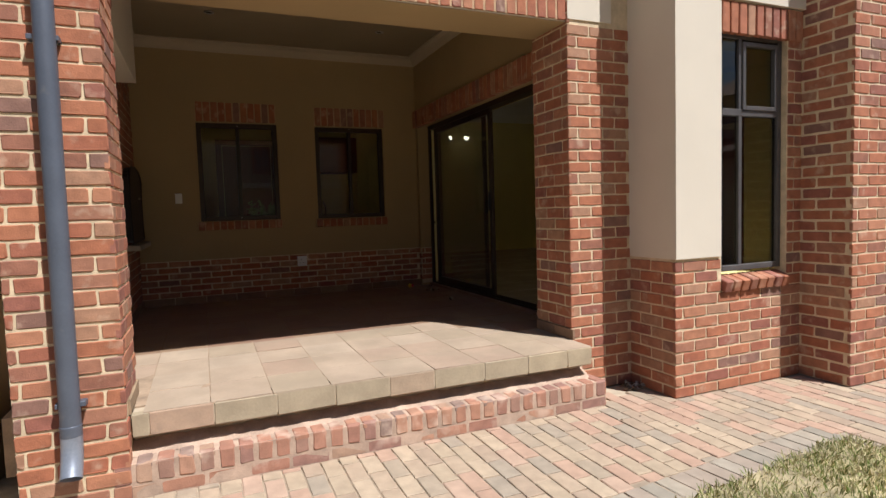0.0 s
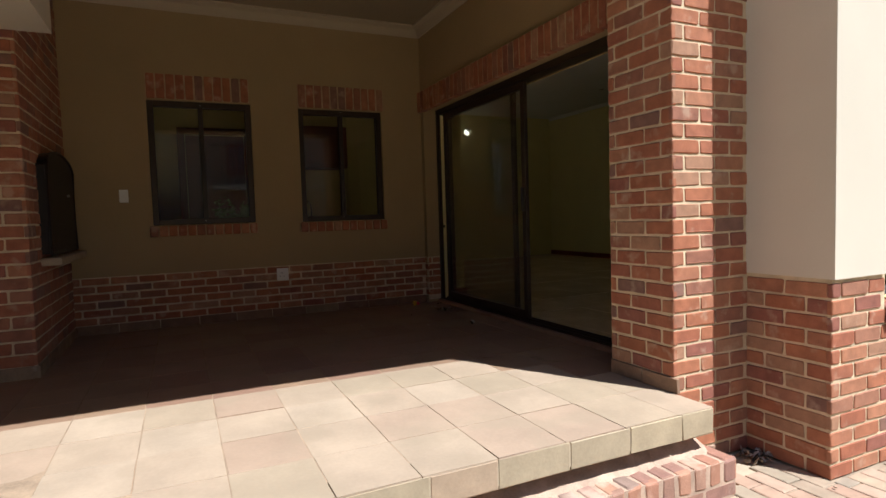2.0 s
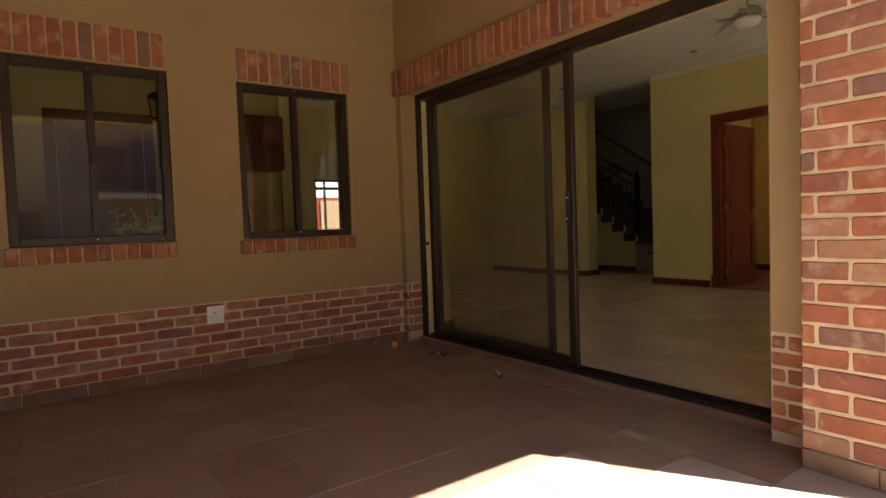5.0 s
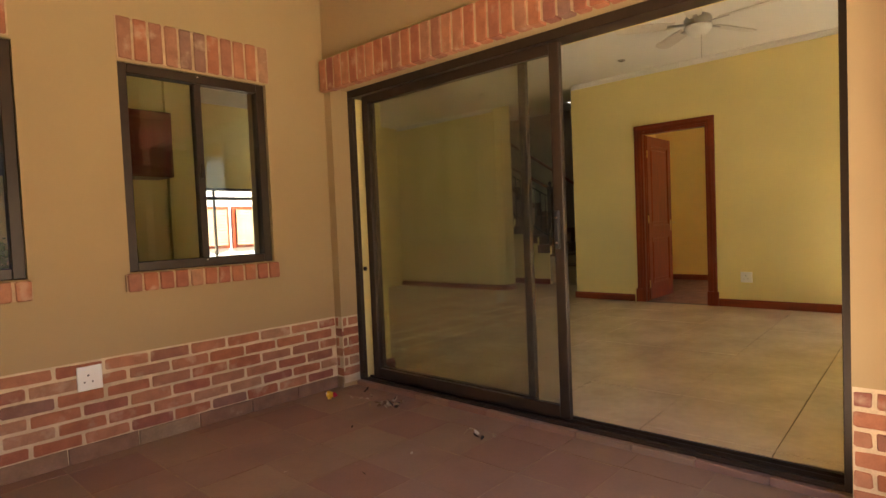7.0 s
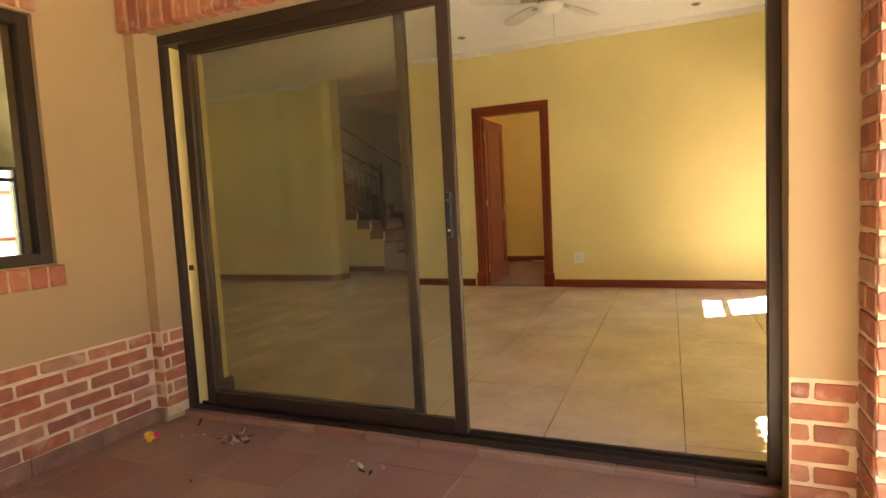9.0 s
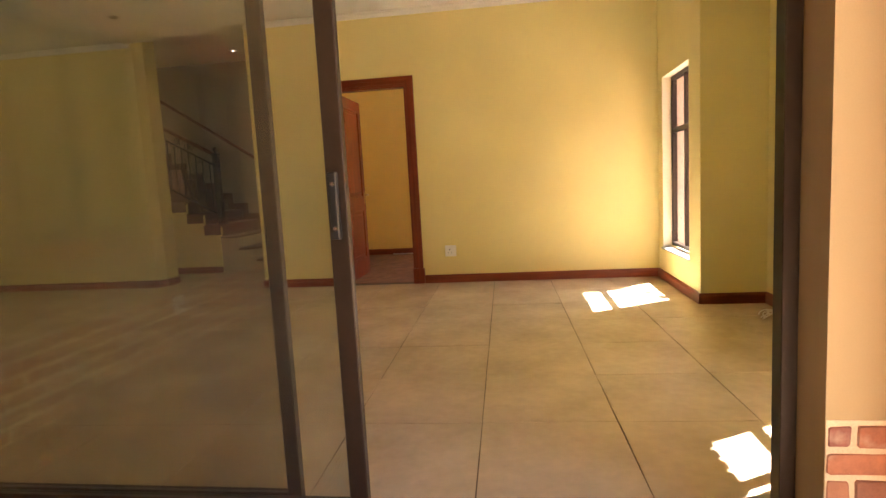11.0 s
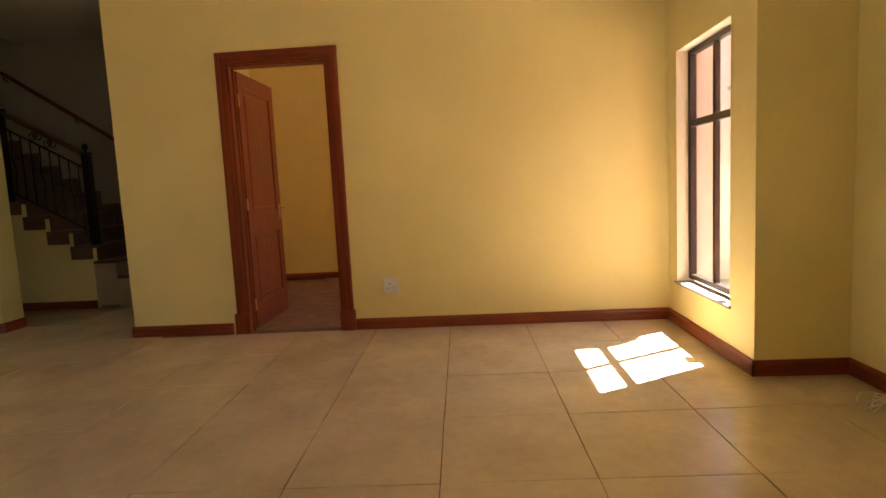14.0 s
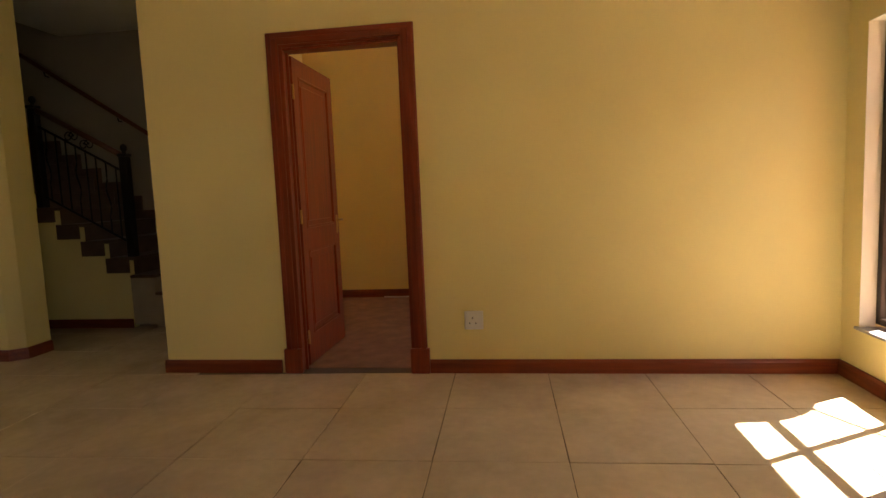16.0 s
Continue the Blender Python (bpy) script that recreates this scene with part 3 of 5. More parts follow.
def brick_rows(u, length, z0, z1, shift=0.0, course=0.085):
    """Stretcher bond within a face: (place along u, place up, length, height)."""
    out = []
    n = int((z1 - z0 + 0.02) / course)
    for i in range(n):
        z = z0 + i * course
        h = min(course - GAP, z1 - z)
        if h < 0.02:
            continue
        s = -((shift + (0.5 if i % 2 else 0.0)) % 1.0) * (BL + GAP)
        while s < length - 0.02:
            a, b = max(s, 0), min(s + BL, length)
            if b - a > 0.03:
                out.append(((a + b) / 2, z + h / 2, b - a, h))
            s += BL + GAP
    return out


def brick_face(parent, origin, u, length, z0, z1, shift=0.0, proud=0.006, course=0.085):
    """Face bricks on a mortar wall; u runs to the right as one looks at the face."""
    origin = Vector(origin)
    w = u.cross(Z)
    for a, z, l, h in brick_rows(u, length, z0, z1, shift, course):
        piece("brick", parent, M_BRICK, origin + u * a + Z * z + w * proud, u, Z, l, h + rng.uniform(-0.003, 0.002), 0.024, 0.004, 0.003, 0.5)


def soldier_row(parent, origin, u, length, z0, h, proud, pitch=0.085, lv=None):
    """Bricks on end, side by side."""
    n = round(length / pitch)
    p = length / n
    w = u.cross(Z)
    for i in range(n):
        piece("brick", parent, M_BRICK, Vector(origin) + u * (i + 0.5) * p + Z * (z0 + h / 2) + w * proud, u, Z, p - GAP, h - 0.004, 0.04 if proud < 0.03 else proud + 0.02, 0.005, 0.002, 0.5)


# right pillar: side towards the patio, front, and the recess beside the plastered pier
brick_face(pillar_right, (2.40, 3.485, 0), -Y, 0.485, 0.505, 3.45, 0.25)
brick_face(pillar_right, (2.59, 3.485, 0), -X, 0.185, 0.505, 3.45, 0.6)
brick_face(pillar_right, (2.395, 3.005, 0), X, 0.58, 0.0, 2.83, 0.1)
# left pillar
brick_face(pillar_left, (-1.06, 2.665, 0), X, 0.48, 0.0, 3.3, 0.3)
brick_face(pillar_left, (-0.585, 2.66, 0), Y, 0.49, 0.505, 3.3, 0.0)
brick_face(pillar_left, (-0.585, 2.66, 0), Y, 0.09, 0.0, 0.42, 0.0)
# base of the plastered pier and the wall under the window
brick_face(wall_front, (2.975, 3.005, 0), -Y, 0.475, 0.0, 1.02, 0.5)
brick_face(wall_front, (2.97, 2.535, 0), X, 1.34, 0.0, 0.765, 0.15)
brick_face(wall_front, (2.97, 2.535, 0), X, 0.452, 0.765, 1.02, 0.65)
brick_face(wall_front, (4.15, 2.535, 0), X, 0.16, 0.765, 2.93, 0.15)
soldier_row(wall_front, (3.415, 2.535, 0), X, 0.89, 2.685, 0.235, 0.02)
# projecting pier
brick_face(pillar_bay, (4.31, 2.535, 0), -Y, 0.40, 0.0, 3.6, 0.4)
brick_face(pillar_bay, (4.305, 2.13, 0), X, 1.69, 0.0, 3.0, 0.2)
brick_face(pier_side, (6.235, 2.13, 0), Y, 0.645, 0.0, 3.6, 0.1)
# grill wall
brick_face(wall_braai, (-1.5, 5.30, 0), X, 0.63, 0.505, 3.3, 0.3)
brick_face(wall_braai, (LEFT, 5.295, 0), Y, 1.52, 0.505, 3.45, 0.0)
# dado of the patio walls
brick_face(wall_back, (LEFT, BACK, 0), X, 3.455, 0.505, 0.945, 0.2, 0.005, course=0.0735)
brick_face(wall_slider, (DOOR_WALL, 6.81, 0), -Y, 0.072, 0.505, 0.945, 0.3, 0.005, course=0.0735)
brick_face(wall_slider, (2.60, 6.74, 0), X, 0.14, 0.505, 0.945, 0.3, 0.005, course=0.0735)
brick_face(wall_slider, (DOOR_WALL, 3.685, 0), -Y, 0.195, 0.47, 0.92, 0.2, 0.005, course=0.075)
structure("dado_mortar", boxes((LEFT, DOOR_WALL, BACK - 0.002, BACK, 0.42, 0.942), (DOOR_WALL - 0.002, DOOR_WALL, 6.742, 6.813, 0.42, 0.942), (DOOR_WALL - 0.002, DOOR_WALL, 3.487, 3.688, 0.42, 0.92), (2.592, 2.738, 6.738, 6.74, 0.45, 0.942)), M_MORTAR, "pale sandy mortar of the brick dado", "mortar")
# lintels
soldier_row(wall_back, (-0.19, BACK, 0), X, 0.92, 2.59, 0.235, 0.012)
soldier_row(wall_back, (1.21, BACK, 0), X, 0.93, 2.575, 0.235, 0.012)
soldier_row(wall_slider, (DOOR_WALL, 6.81, 0), -Y, 3.32, 2.575, 0.225, 0.045)
soldier_row(beam, (-0.58, 3.02, 0), X, 2.98, 2.82, 0.235, 0.012)
M_LINTEL_MORTAR = mat("ochre_lintel_mortar", (0.44, 0.30, 0.175), 0.95, spread=0.25, scale=10, fine=160, bump=0.6)
structure("lintel_mortar", boxes((-0.19, 0.73, BACK - 0.007, BACK, 2.592, 2.823), (1.21, 2.14, BACK - 0.007, BACK, 2.577, 2.808), (DOOR_WALL - 0.038, DOOR_WALL, 3.492, 6.808, 2.590, 2.796), (-0.58, 2.39, 3.013, 3.02, 2.822, 3.053)), M_LINTEL_MORTAR, "sandy mortar between the lintel bricks", "mortar")
structure("sill_mortar", boxes((-0.223, 0.753, BACK - 0.022, BACK, 1.294, 1.389), (1.182, 2.138, BACK - 0.022, BACK, 1.284, 1.379)), M_LINTEL_MORTAR, "sandy mortar between the sill bricks", "mortar")
# brick sills
soldier_row(wall_back, (-0.225, BACK, 0), X, 0.98, 1.29, 0.105, 0.03)
soldier_row(wall_back, (1.18, BACK, 0), X, 0.96, 1.28, 0.105, 0.03)


def sloped_sill(parent, x0, x1, y, z):
    n = round((x1 - x0) / 0.085)
    p = (x1 - x0) / n
    v = Vector((0, 0.96, 0.28)).normalized()
    for i in range(n):
        piece("brick", parent, M_BRICK, Vector((x0 + (i + 0.5) * p, y, z)), X, v, p - GAP, 0.15, 0.085, 0.006, 0.002, 0.6)


sloped_sill(wall_front, 3.425, 4.145, 2.55, 0.858)

# plinth tiles round the patio
for parent, o, u, ln in ((wall_back, (LEFT, BACK, 0), X, 3.45), (wall_slider, (DOOR_WALL, 6.81, 0), -Y, 0.07), (wall_braai, (LEFT, 5.295, 0), Y, 1.52), (wall_braai, (-1.5, 5.30, 0), X, 0.63), (pillar_right, (2.40, 3.485, 0), -Y, 0.52), (pillar_left, (-0.585, 2.74, 0), Y, 0.41)):
    n = max(1, round(ln / 0.33))
    for i in range(n):
        piece("plinth_tile", parent, M_PLINTH, Vector(o) + u * (i + 0.5) * ln / n + Z * (PATIO + 0.04) + u.cross(Z) * 0.016, u, Z, ln / n - 0.006, 0.082, 0.02, 0.003, 0.002, 0.3)

# curb tiles under the sliding door
for i in range(10):
    y = 6.73 - (i + 0.5) * 0.304
    piece("curb_tile", wall_slider, M_PATIO_STONE, Vector((2.745, y, PATIO + 0.030)), -Y, X, 0.298, 0.085, 0.05, 0.004, 0.003, 0.4)
    piece("curb_tile", wall_slider, M_PATIO_STONE, Vector((2.698, y, PATIO + 0.014)), -Y, Z, 0.298, 0.034, 0.03, 0.003, 0.002, 0.4)

# patio tiles
T = 0.335
for i in range(-4, 8):
    for k in range(0, 12):
        x0, x1 = 0.15 + i * T, 0.15 + (i + 1) * T
        y0, y1 = 2.775 + k * 0.356 - (0.027 if k == 0 else 0), 2.775 + (k + 1) * 0.356
        x0, x1, y1 = max(x0, -1.28 if 3.15 < y0 < 5.2 else LEFT), min(x1, 2.70), min(y1, 6.80)
        if y0 < 3.15:
            x0 = max(x0, -0.57)
        if x1 > 2.395 and y0 < 3.48:
            x1 = 2.39
        if x1 - x0 < 0.05 or y1 - y0 < 0.05:
            continue
        # the paler sunlit tone goes on the tiles that the sun reaches
        piece("floor_tile", floor_patio, M_SUNLIT_STONE if k < 2 or (k == 2 and x0 < 1.9) or (k == 3 and x0 < 1.7) else M_PATIO_STONE, Vector(((x0 + x1) / 2, (y0 + y1) / 2, PATIO)), X, Y, x1 - x0 - 0.006, y1 - y0 - 0.006, 0.015, 0.001, 0.002, 0.05)

# nosing stones of the patio edge
nx = [-0.575, -0.49, -0.17, 0.17, 0.51, 0.85, 1.15, 1.51, 1.85, 2.175, 2.385]
for a, b in zip(nx, nx[1:]):
    piece("nosing_stone", floor_patio, M_STEP_STONE, Vector(((a + b) / 2, 2.745, PATIO - 0.068)), X, Z, b - a - 0.004, 0.122, 0.05, 0.003, 0.003, 0.3)
structure("slab_edge", boxes((-0.572, 2.385, 2.749, 2.88, 0.305, PATIO - 0.012), (-0.575, 2.39, 2.866, 2.90, 0, 0.30)), M_GROUT, "rough concrete edge under the nosing stones", "step")

# lounge tiles
TX, TY = 0.633, 0.618
GRID = Matrix.Rotation(radians(1.5), 4, "Z")
PIVOT = Vector((6.135, 4.73, 0))
for i in range(-8, 8):
    for k in range(-4, 17):
        x0, x1 = 6.135 + i * TX, 6.135 + (i + 1) * TX
        y0, y1 = 4.73 + (k - 1) * TY, 4.73 + k * TY
        if x1 < 2.9 or x0 > 9.95 or y0 > 11.3 or y1 < 2.47:
            continue
        if x0 > 7.4 and y1 < 7.6:
            continue
        if x1 > 7.5 and y1 < 7.6:
            x1 = 7.50
        if y0 < 6.9:
            x0 = max(x0, 2.895)
        if y0 < 3.45:
            x0 = max(x0, 3.05)
        if x0 < 4.3 < x1 and y0 < 2.5:
            x0 = 4.34
        y0 = max(y0, 2.72 if x0 < 4.3 else (2.48 if x0 < 6.1 else 2.84))
        if x1 - x0 < 0.03 or y1 - y0 < 0.03:
            continue
        piece("floor_tile", floor_lounge, M_TILE, PIVOT + GRID @ (Vector(((x0 + x1) / 2, (y0 + y1) / 2, LOUNGE)) - PIVOT), GRID @ X, GRID @ Y, x1 - x0 - 0.004, y1 - y0 - 0.004, 0.008, 0.0012, 0.0, 0.02)

# front brick step: bricks on edge over a course of stretchers
step = tagged(part("front_step", boxes((-0.66, 2.44, 2.664, 2.86, -0.05, 0.179)), mat("pinkish_step_mortar", (0.43, 0.305, 0.22), 0.95, spread=0.25, scale=8, fine=120, bump=0.6)), "red brick step with bricks laid on edge", "step", kind="structure")
n = 31
p = 3.12 / n
for i in range(n):
    xc = -0.67 + (i + 0.5) * p
    piece("brick", step, M_STEPBRICK, Vector((xc, 2.66, 0.127)), X, Z, p - 0.017, 0.11, 0.03, 0.009, 0.005, 0.9)
    piece("brick", step, M_STEPBRICK, Vector((xc, 2.755, 0.184)), X, Y, p - 0.017, 0.185, 0.03, 0.009, 0.004, 0.9)
for i in range(14):
    piece("brick", step, M_STEPBRICK, Vector((-0.67 + (i + 0.5) * 0.2228, 2.663, 0.030)), X, Z, 0.212, 0.07, 0.03, 0.005, 0.003, 0.5)
bm = bmesh.new()
fr = random.Random(3)
rows_ = [[bm.verts.new((-0.62 + 3.0 * i / 60, yy + fr.uniform(-0.006, 0.006), zz + fr.uniform(-0.006, 0.006))) for yy, zz in ((2.765, 0.178), (2.80, 0.205), (2.865, 0.238))] for i in range(61)]
for a, b in zip(rows_, rows_[1:]):
    for i in range(2):
        bm.faces.new((a[i], b[i], b[i + 1], a[i + 1]))
part("mortar_bed", bm, step.data.materials[0], step)
for z in (0.030, 0.127):
    piece("brick", step, M_STEPBRICK, Vector((2.448, 2.76, z)), Y, Z, 0.19, 0.075 if z < 0.1 else 0.105, 0.03, 0.006, 0.003, 0.5)

# clay pavers: long side away from the house, each column shifted by half
near, far_slabs = [], []
field_edge = lambda x: 1.628 + (x - 1.84) * 0.092
for c in range(-32, 85):
    x = c * 0.108
    y = 2.66 - (0.112 if c % 2 else 0.0) - (0.056 if c % 4 > 1 else 0.0)
    k = 0
    while True:
        y1 = y - k * 0.223 + 0.223
        y0 = y1 - 0.212
        k += 1
        low = field_edge(x) if x < 3.32 else -2.6
        top = 2.655 if x < 2.46 else (2.985 if x < 2.93 else (2.515 if x < 4.28 else 2.11))
        if y1 < low + 0.03:
            break
        a, b = max(y0, low), min(y1, top)
        if b - a < 0.03:
            continue
        near.append((Vector((x, (a + b) / 2, 0)), b - a)) if 0.5 < x < 3.6 and a > 1.2 else far_slabs.append((Vector((x, (a + b) / 2, 0)), X, Y, 0.1, b - a))
pavement = structure("pavement", boxes((-3.5, 9.2, -2.6, 2.6, -0.05, -0.006)), mat("paver_joint_sand", (0.32, 0.245, 0.17), 0.95, spread=0.25, scale=9, fine=120, bump=0.4), "clay paver path beside the house in mixed red and buff", "pavement")
for cpos, ln in near[:300]:
    piece("paver", pavement, M_PAVER, cpos + Z * 0.002, X, Y, 0.1, ln, 0.03, 0.004, 0.0025, 0.7)
far_slabs += [(cpos, X, Y, 0.1, ln) for cpos, ln in near[300:]]
joined_slabs("pavers_rest", pavement, M_PAVER_J, far_slabs, 0.03, 0.004, 0.0025, "clay pavers farther along the path")
slant = Vector((1, 0.092, 0)).normalized()
across = Z.cross(slant)
for c in range(-30, 31):
    x = c * 0.108 + 0.03
    piece("edge_paver", pavement, M_EDGE_PAVER, Vector((x, field_edge(x) - 0.112, 0.0)), slant, across, 0.1, 0.208, 0.03, 0.004, 0.0025, 0.6)

# ---- windows and doors ----
def ring(bm, axis, a0, a1, z0, z1, b0, b1, w, bottom=None):
    """A rectangular frame of bar width w."""
    bw = w if bottom is None else bottom
    for r in ((a0, a0 + w, z0, z1), (a1 - w, a1, z0, z1), (a0 + w, a1 - w, z1 - w, z1), (a0 + w, a1 - w, z0, z0 + bw)):
        if axis == "x":
            box(bm, r[0], r[1], b0, b1, r[2], r[3])
        else:
            box(bm, b0, b1, r[0], r[1], r[2], r[3])
    return bm


def bar(axis, a0, a1, z0, z1, b0, b1):
    return boxes((a0, a1, b0, b1, z0, z1) if axis == "x" else (b0, b1, a0, a1, z0, z1))


def pane(parent, axis, a0, a1, z0, z1, b, material, label=""):
    p = part("pane", bar(axis, a0, a1, z0, z1, b - 0.002, b + 0.002), material, parent, label)
    p.visible_shadow = False
    return p


def window_unit(name, label, axis, a0, a1, z0, z1, b, columns, rows, glass_mat, w=0.045, depth=0.05, sash=(), metal=None):
    """A metal window with a frame, mullions, transoms, panes, and opening sashes in the cells named."""
    ob = thing(name, (0, 0, 0), label, "window")
    ob["kind"] = "structure"
    part("window_frame", bevelled(ring(bmesh.new(), axis, a0, a1, z0, z1, b - depth / 2, b + depth / 2, w), 0.004), metal or M_BRONZE, ob)
    cs, rs = [a0 + w] + list(columns) + [a1 - w], [z0 + w] + list(rows) + [z1 - w]
    for c in columns:
        part("mullion", bevelled(bar(axis, c - w * 0.4, c + w * 0.4, z0 + w, z1 - w, b - depth * 0.4, b + depth * 0.4), 0.003), metal or M_BRONZE, ob)
    for r in rows:
        part("transom", bevelled(bar(axis, a0 + w, a1 - w, r - w * 0.6, r + w * 0.6, b - depth * 0.45, b + depth * 0.45), 0.003), metal or M_BRONZE, ob)
    for i, (l, r) in enumerate(zip(cs, cs[1:])):
        for k, (d, u) in enumerate(zip(rs, rs[1:])):
            if (i, k) in sash:
                part("sash_frame", bevelled(ring(bmesh.new(), axis, l + 0.012, r - 0.012, d + 0.02, u - 0.02, b - depth * 0.7, b + depth * 0.2, 0.032), 0.003), metal or M_BRONZE, ob)
            pane(ob, axis, l, r, d, u, b, glass_mat)
    return ob


w1 = window_unit("window_1", "dark bronze sliding window in the tan patio wall", "x", -0.19, 0.74, 1.40, 2.58, 6.875, [0.275], [], M_SHINY, 0.055, 0.07)
w2 = window_unit("window_2", "bronze sliding window looking into the kitchen", "x", 1.21, 2.115, 1.39, 2.565, 6.875, [1.665], [], M_SHINY, 0.055, 0.07)
window_unit("window_3", "tall bronze lounge window with four panes", "x", 6.285, 7.2, 0.82, 2.525, 2.87, [6.755], [1.99], M_CLEAR, 0.04, 0.05)
window_unit("window_4", "bronze front window in sunlit grey with an opening top sash", "x", 3.45, 4.14, 0.90, 2.72, 2.605, [3.69], [2.12], M_FRONT, 0.045, 0.05, [(1, 1)], M_SUNFRAME)
window_unit("window_5", "dining window open to the bright yard", "x", 3.78, 4.66, 1.10, 2.27, 11.46, [3.98], [2.12], M_CLEAR, 0.04, 0.05)
# unseen window, added and sized to light the back room
window_unit("window_6", "unseen bronze bedroom window that lets light into the back room", "x", 8.2, 10.0, 0.9, 2.6, 2.56, [9.1], [], M_CLEAR, 0.04, 0.05)
tagged(part("window_sill", bevelled(boxes((6.27, 7.22, 2.86, 3.0, 0.785, 0.802)), 0.003), mat("slate_sill", (0.30, 0.27, 0.25), 0.5, spread=0.2), None), "thin grey slate window sill", "sill", kind="structure")
for wn_, xs in ((w1, 0.275), (w2, 1.665)):
    for z in (1.43, 2.545):
        part("screw", lathe([(0, 0), (0.006, 0), (0.005, 0.004), (0, 0.005)], 10, (xs, 6.833, z)), M_WHITE, wn_)
    part("latch", bevelled(boxes((xs - 0.012, xs + 0.012, 6.826, 6.845, 1.93, 2.02)), 0.003), M_BRONZE, wn_)

# sliding door: outer frame, two panels pushed to one side
slider = thing("sliding_door", (2.80, 5.2, 0.45), "bronze aluminium glass sliding door standing half open", "door")
y0, y1, z0, z1 = 3.69, 6.74, 0.448, 2.60
part("head", bevelled(boxes((2.74, 2.87, y0, y1, z1 - 0.055, z1)), 0.003), M_BRONZE, slider)
part("jamb", bevelled(boxes((2.74, 2.80, y0, y0 + 0.045, z0, z1 - 0.055)), 0.003), M_BRONZE, slider)
part("jamb", bevelled(boxes((2.74, 2.776, y1 - 0.05, y1, z0, z1 - 0.055)), 0.003), M_BRONZE, slider)
part("track", boxes((2.74, 2.87, y0 + 0.045, y1 - 0.05, z0, z0 + 0.012), (2.797, 2.803, y0 + 0.045, y1 - 0.05, z0 + 0.012, z0 + 0.03), (2.843, 2.849, y0 + 0.045, y1 - 0.05, z0 + 0.012, z0 + 0.03), (2.742, 2.748, y0 + 0.045, y1 - 0.05, z0 + 0.012, z0 + 0.026), (2.862, 2.868, y0 + 0.045, y1 - 0.05, z0 + 0.012, z0 + 0.026)), M_BRONZE, slider, "grooved bronze floor track")


def door_panel(xc, a, b, stile):
    p = part("panel", bevelled(ring(bmesh.new(), "y", a, b, z0 + 0.028, z1 - 0.05, xc - 0.018, xc + 0.018, stile, 0.07), 0.003), M_BRONZE, slider)
    pane(p, "y", a + stile, b - stile, z0 + 0.09, z1 - 0.05 - stile, xc, M_GLASS, "grey tinted glass pane")
    return p


front_panel = door_panel(2.80, 4.985, 6.628, 0.062)
door_panel(2.846, 5.235, 6.624, 0.05)
handle = part("handle", bevelled(boxes((2.758, 2.782, 5.005, 5.035, 1.425, 1.635)), 0.006, 2), mat("black_plastic", (0.02, 0.02, 0.02), 0.35, spread=0.1), front_panel, "black pull handle with two bright screws")
for z in (1.46, 1.597):
    part("screw", lathe([(0, 0), (0.008, 0), (0.008, 0.002), (0.005, 0.006), (0, 0.007)], 12), mat("bright_steel", (0.7, 0.68, 0.64), 0.2, metal=1.0, spread=0.05), front_panel).matrix_basis = pose(2.758, 5.019, z, 0, -90, 0)
lock = part("lock", bevelled(boxes((2.755, 2.775, 6.64, 6.665, 1.27, 1.30)), 0.004), M_BRONZE, slider)

# timber door in the lounge wall
door = thing("door_1", (FAR, 6.05, LOUNGE), "red-brown panelled timber door standing wide open", "door")
def casing(name, ranges):
    return part(name, bevelled(boxes(*ranges), 0.0035), M_MERANTI if name == "casing" else M_MERANTI_Y, door)
zt = 2.78
casing("casing", [(FAR - 0.014, FAR, 6.455, 6.565, LOUNGE, zt), (FAR - 0.024, FAR - 0.010, 6.48, 6.545, LOUNGE, zt - 0.02), (FAR - 0.030, FAR - 0.02, 6.525, 6.56, LOUNGE, zt - 0.005)])
casing("casing", [(FAR - 0.014, FAR, 5.565, 5.675, LOUNGE, zt), (FAR - 0.024, FAR - 0.010, 5.585, 5.65, LOUNGE, zt - 0.02), (FAR - 0.030, FAR - 0.02, 5.57, 5.605, LOUNGE, zt - 0.005)])
casing("head_casing", [(FAR - 0.0135, FAR, 5.566, 6.564, 2.68, zt + 0.001), (FAR - 0.0235, FAR - 0.010, 5.586, 6.544, 2.70, zt - 0.02), (FAR - 0.0295, FAR - 0.02, 5.571, 6.559, zt - 0.04, zt - 0.004)])
for a in (6.45, 5.55):
    part("plinth_block", bevelled(boxes((FAR - 0.036, FAR + 0.002, a, a + 0.13, LOUNGE, LOUNGE + 0.175)), 0.006), M_MERANTI, door)
part("lining", bevelled(boxes((FAR, 7.51, 6.465, 6.50, LOUNGE, 2.69), (FAR, 7.51, 5.64, 5.668, LOUNGE, 2.69), (FAR, 7.51, 5.668, 6.465, 2.665, 2.69), (7.45, 7.47, 6.445, 6.465, LOUNGE, 2.665), (7.45, 7.47, 5.668, 5.685, LOUNGE, 2.665)), 0.003), M_MERANTI, door)
leaf = part("leaf", boxes((7.53, 7.63, 6.455, 6.495, LOUNGE + 0.01, 2.66), (8.25, 8.35, 6.455, 6.495, LOUNGE + 0.01, 2.66), (7.63, 8.25, 6.455, 6.495, 2.54, 2.66), (7.63, 8.25, 6.455, 6.495, LOUNGE + 0.01, LOUNGE + 0.22), (7.63, 8.25, 6.455, 6.495, 1.30, 1.46)), M_MERANTI, door)
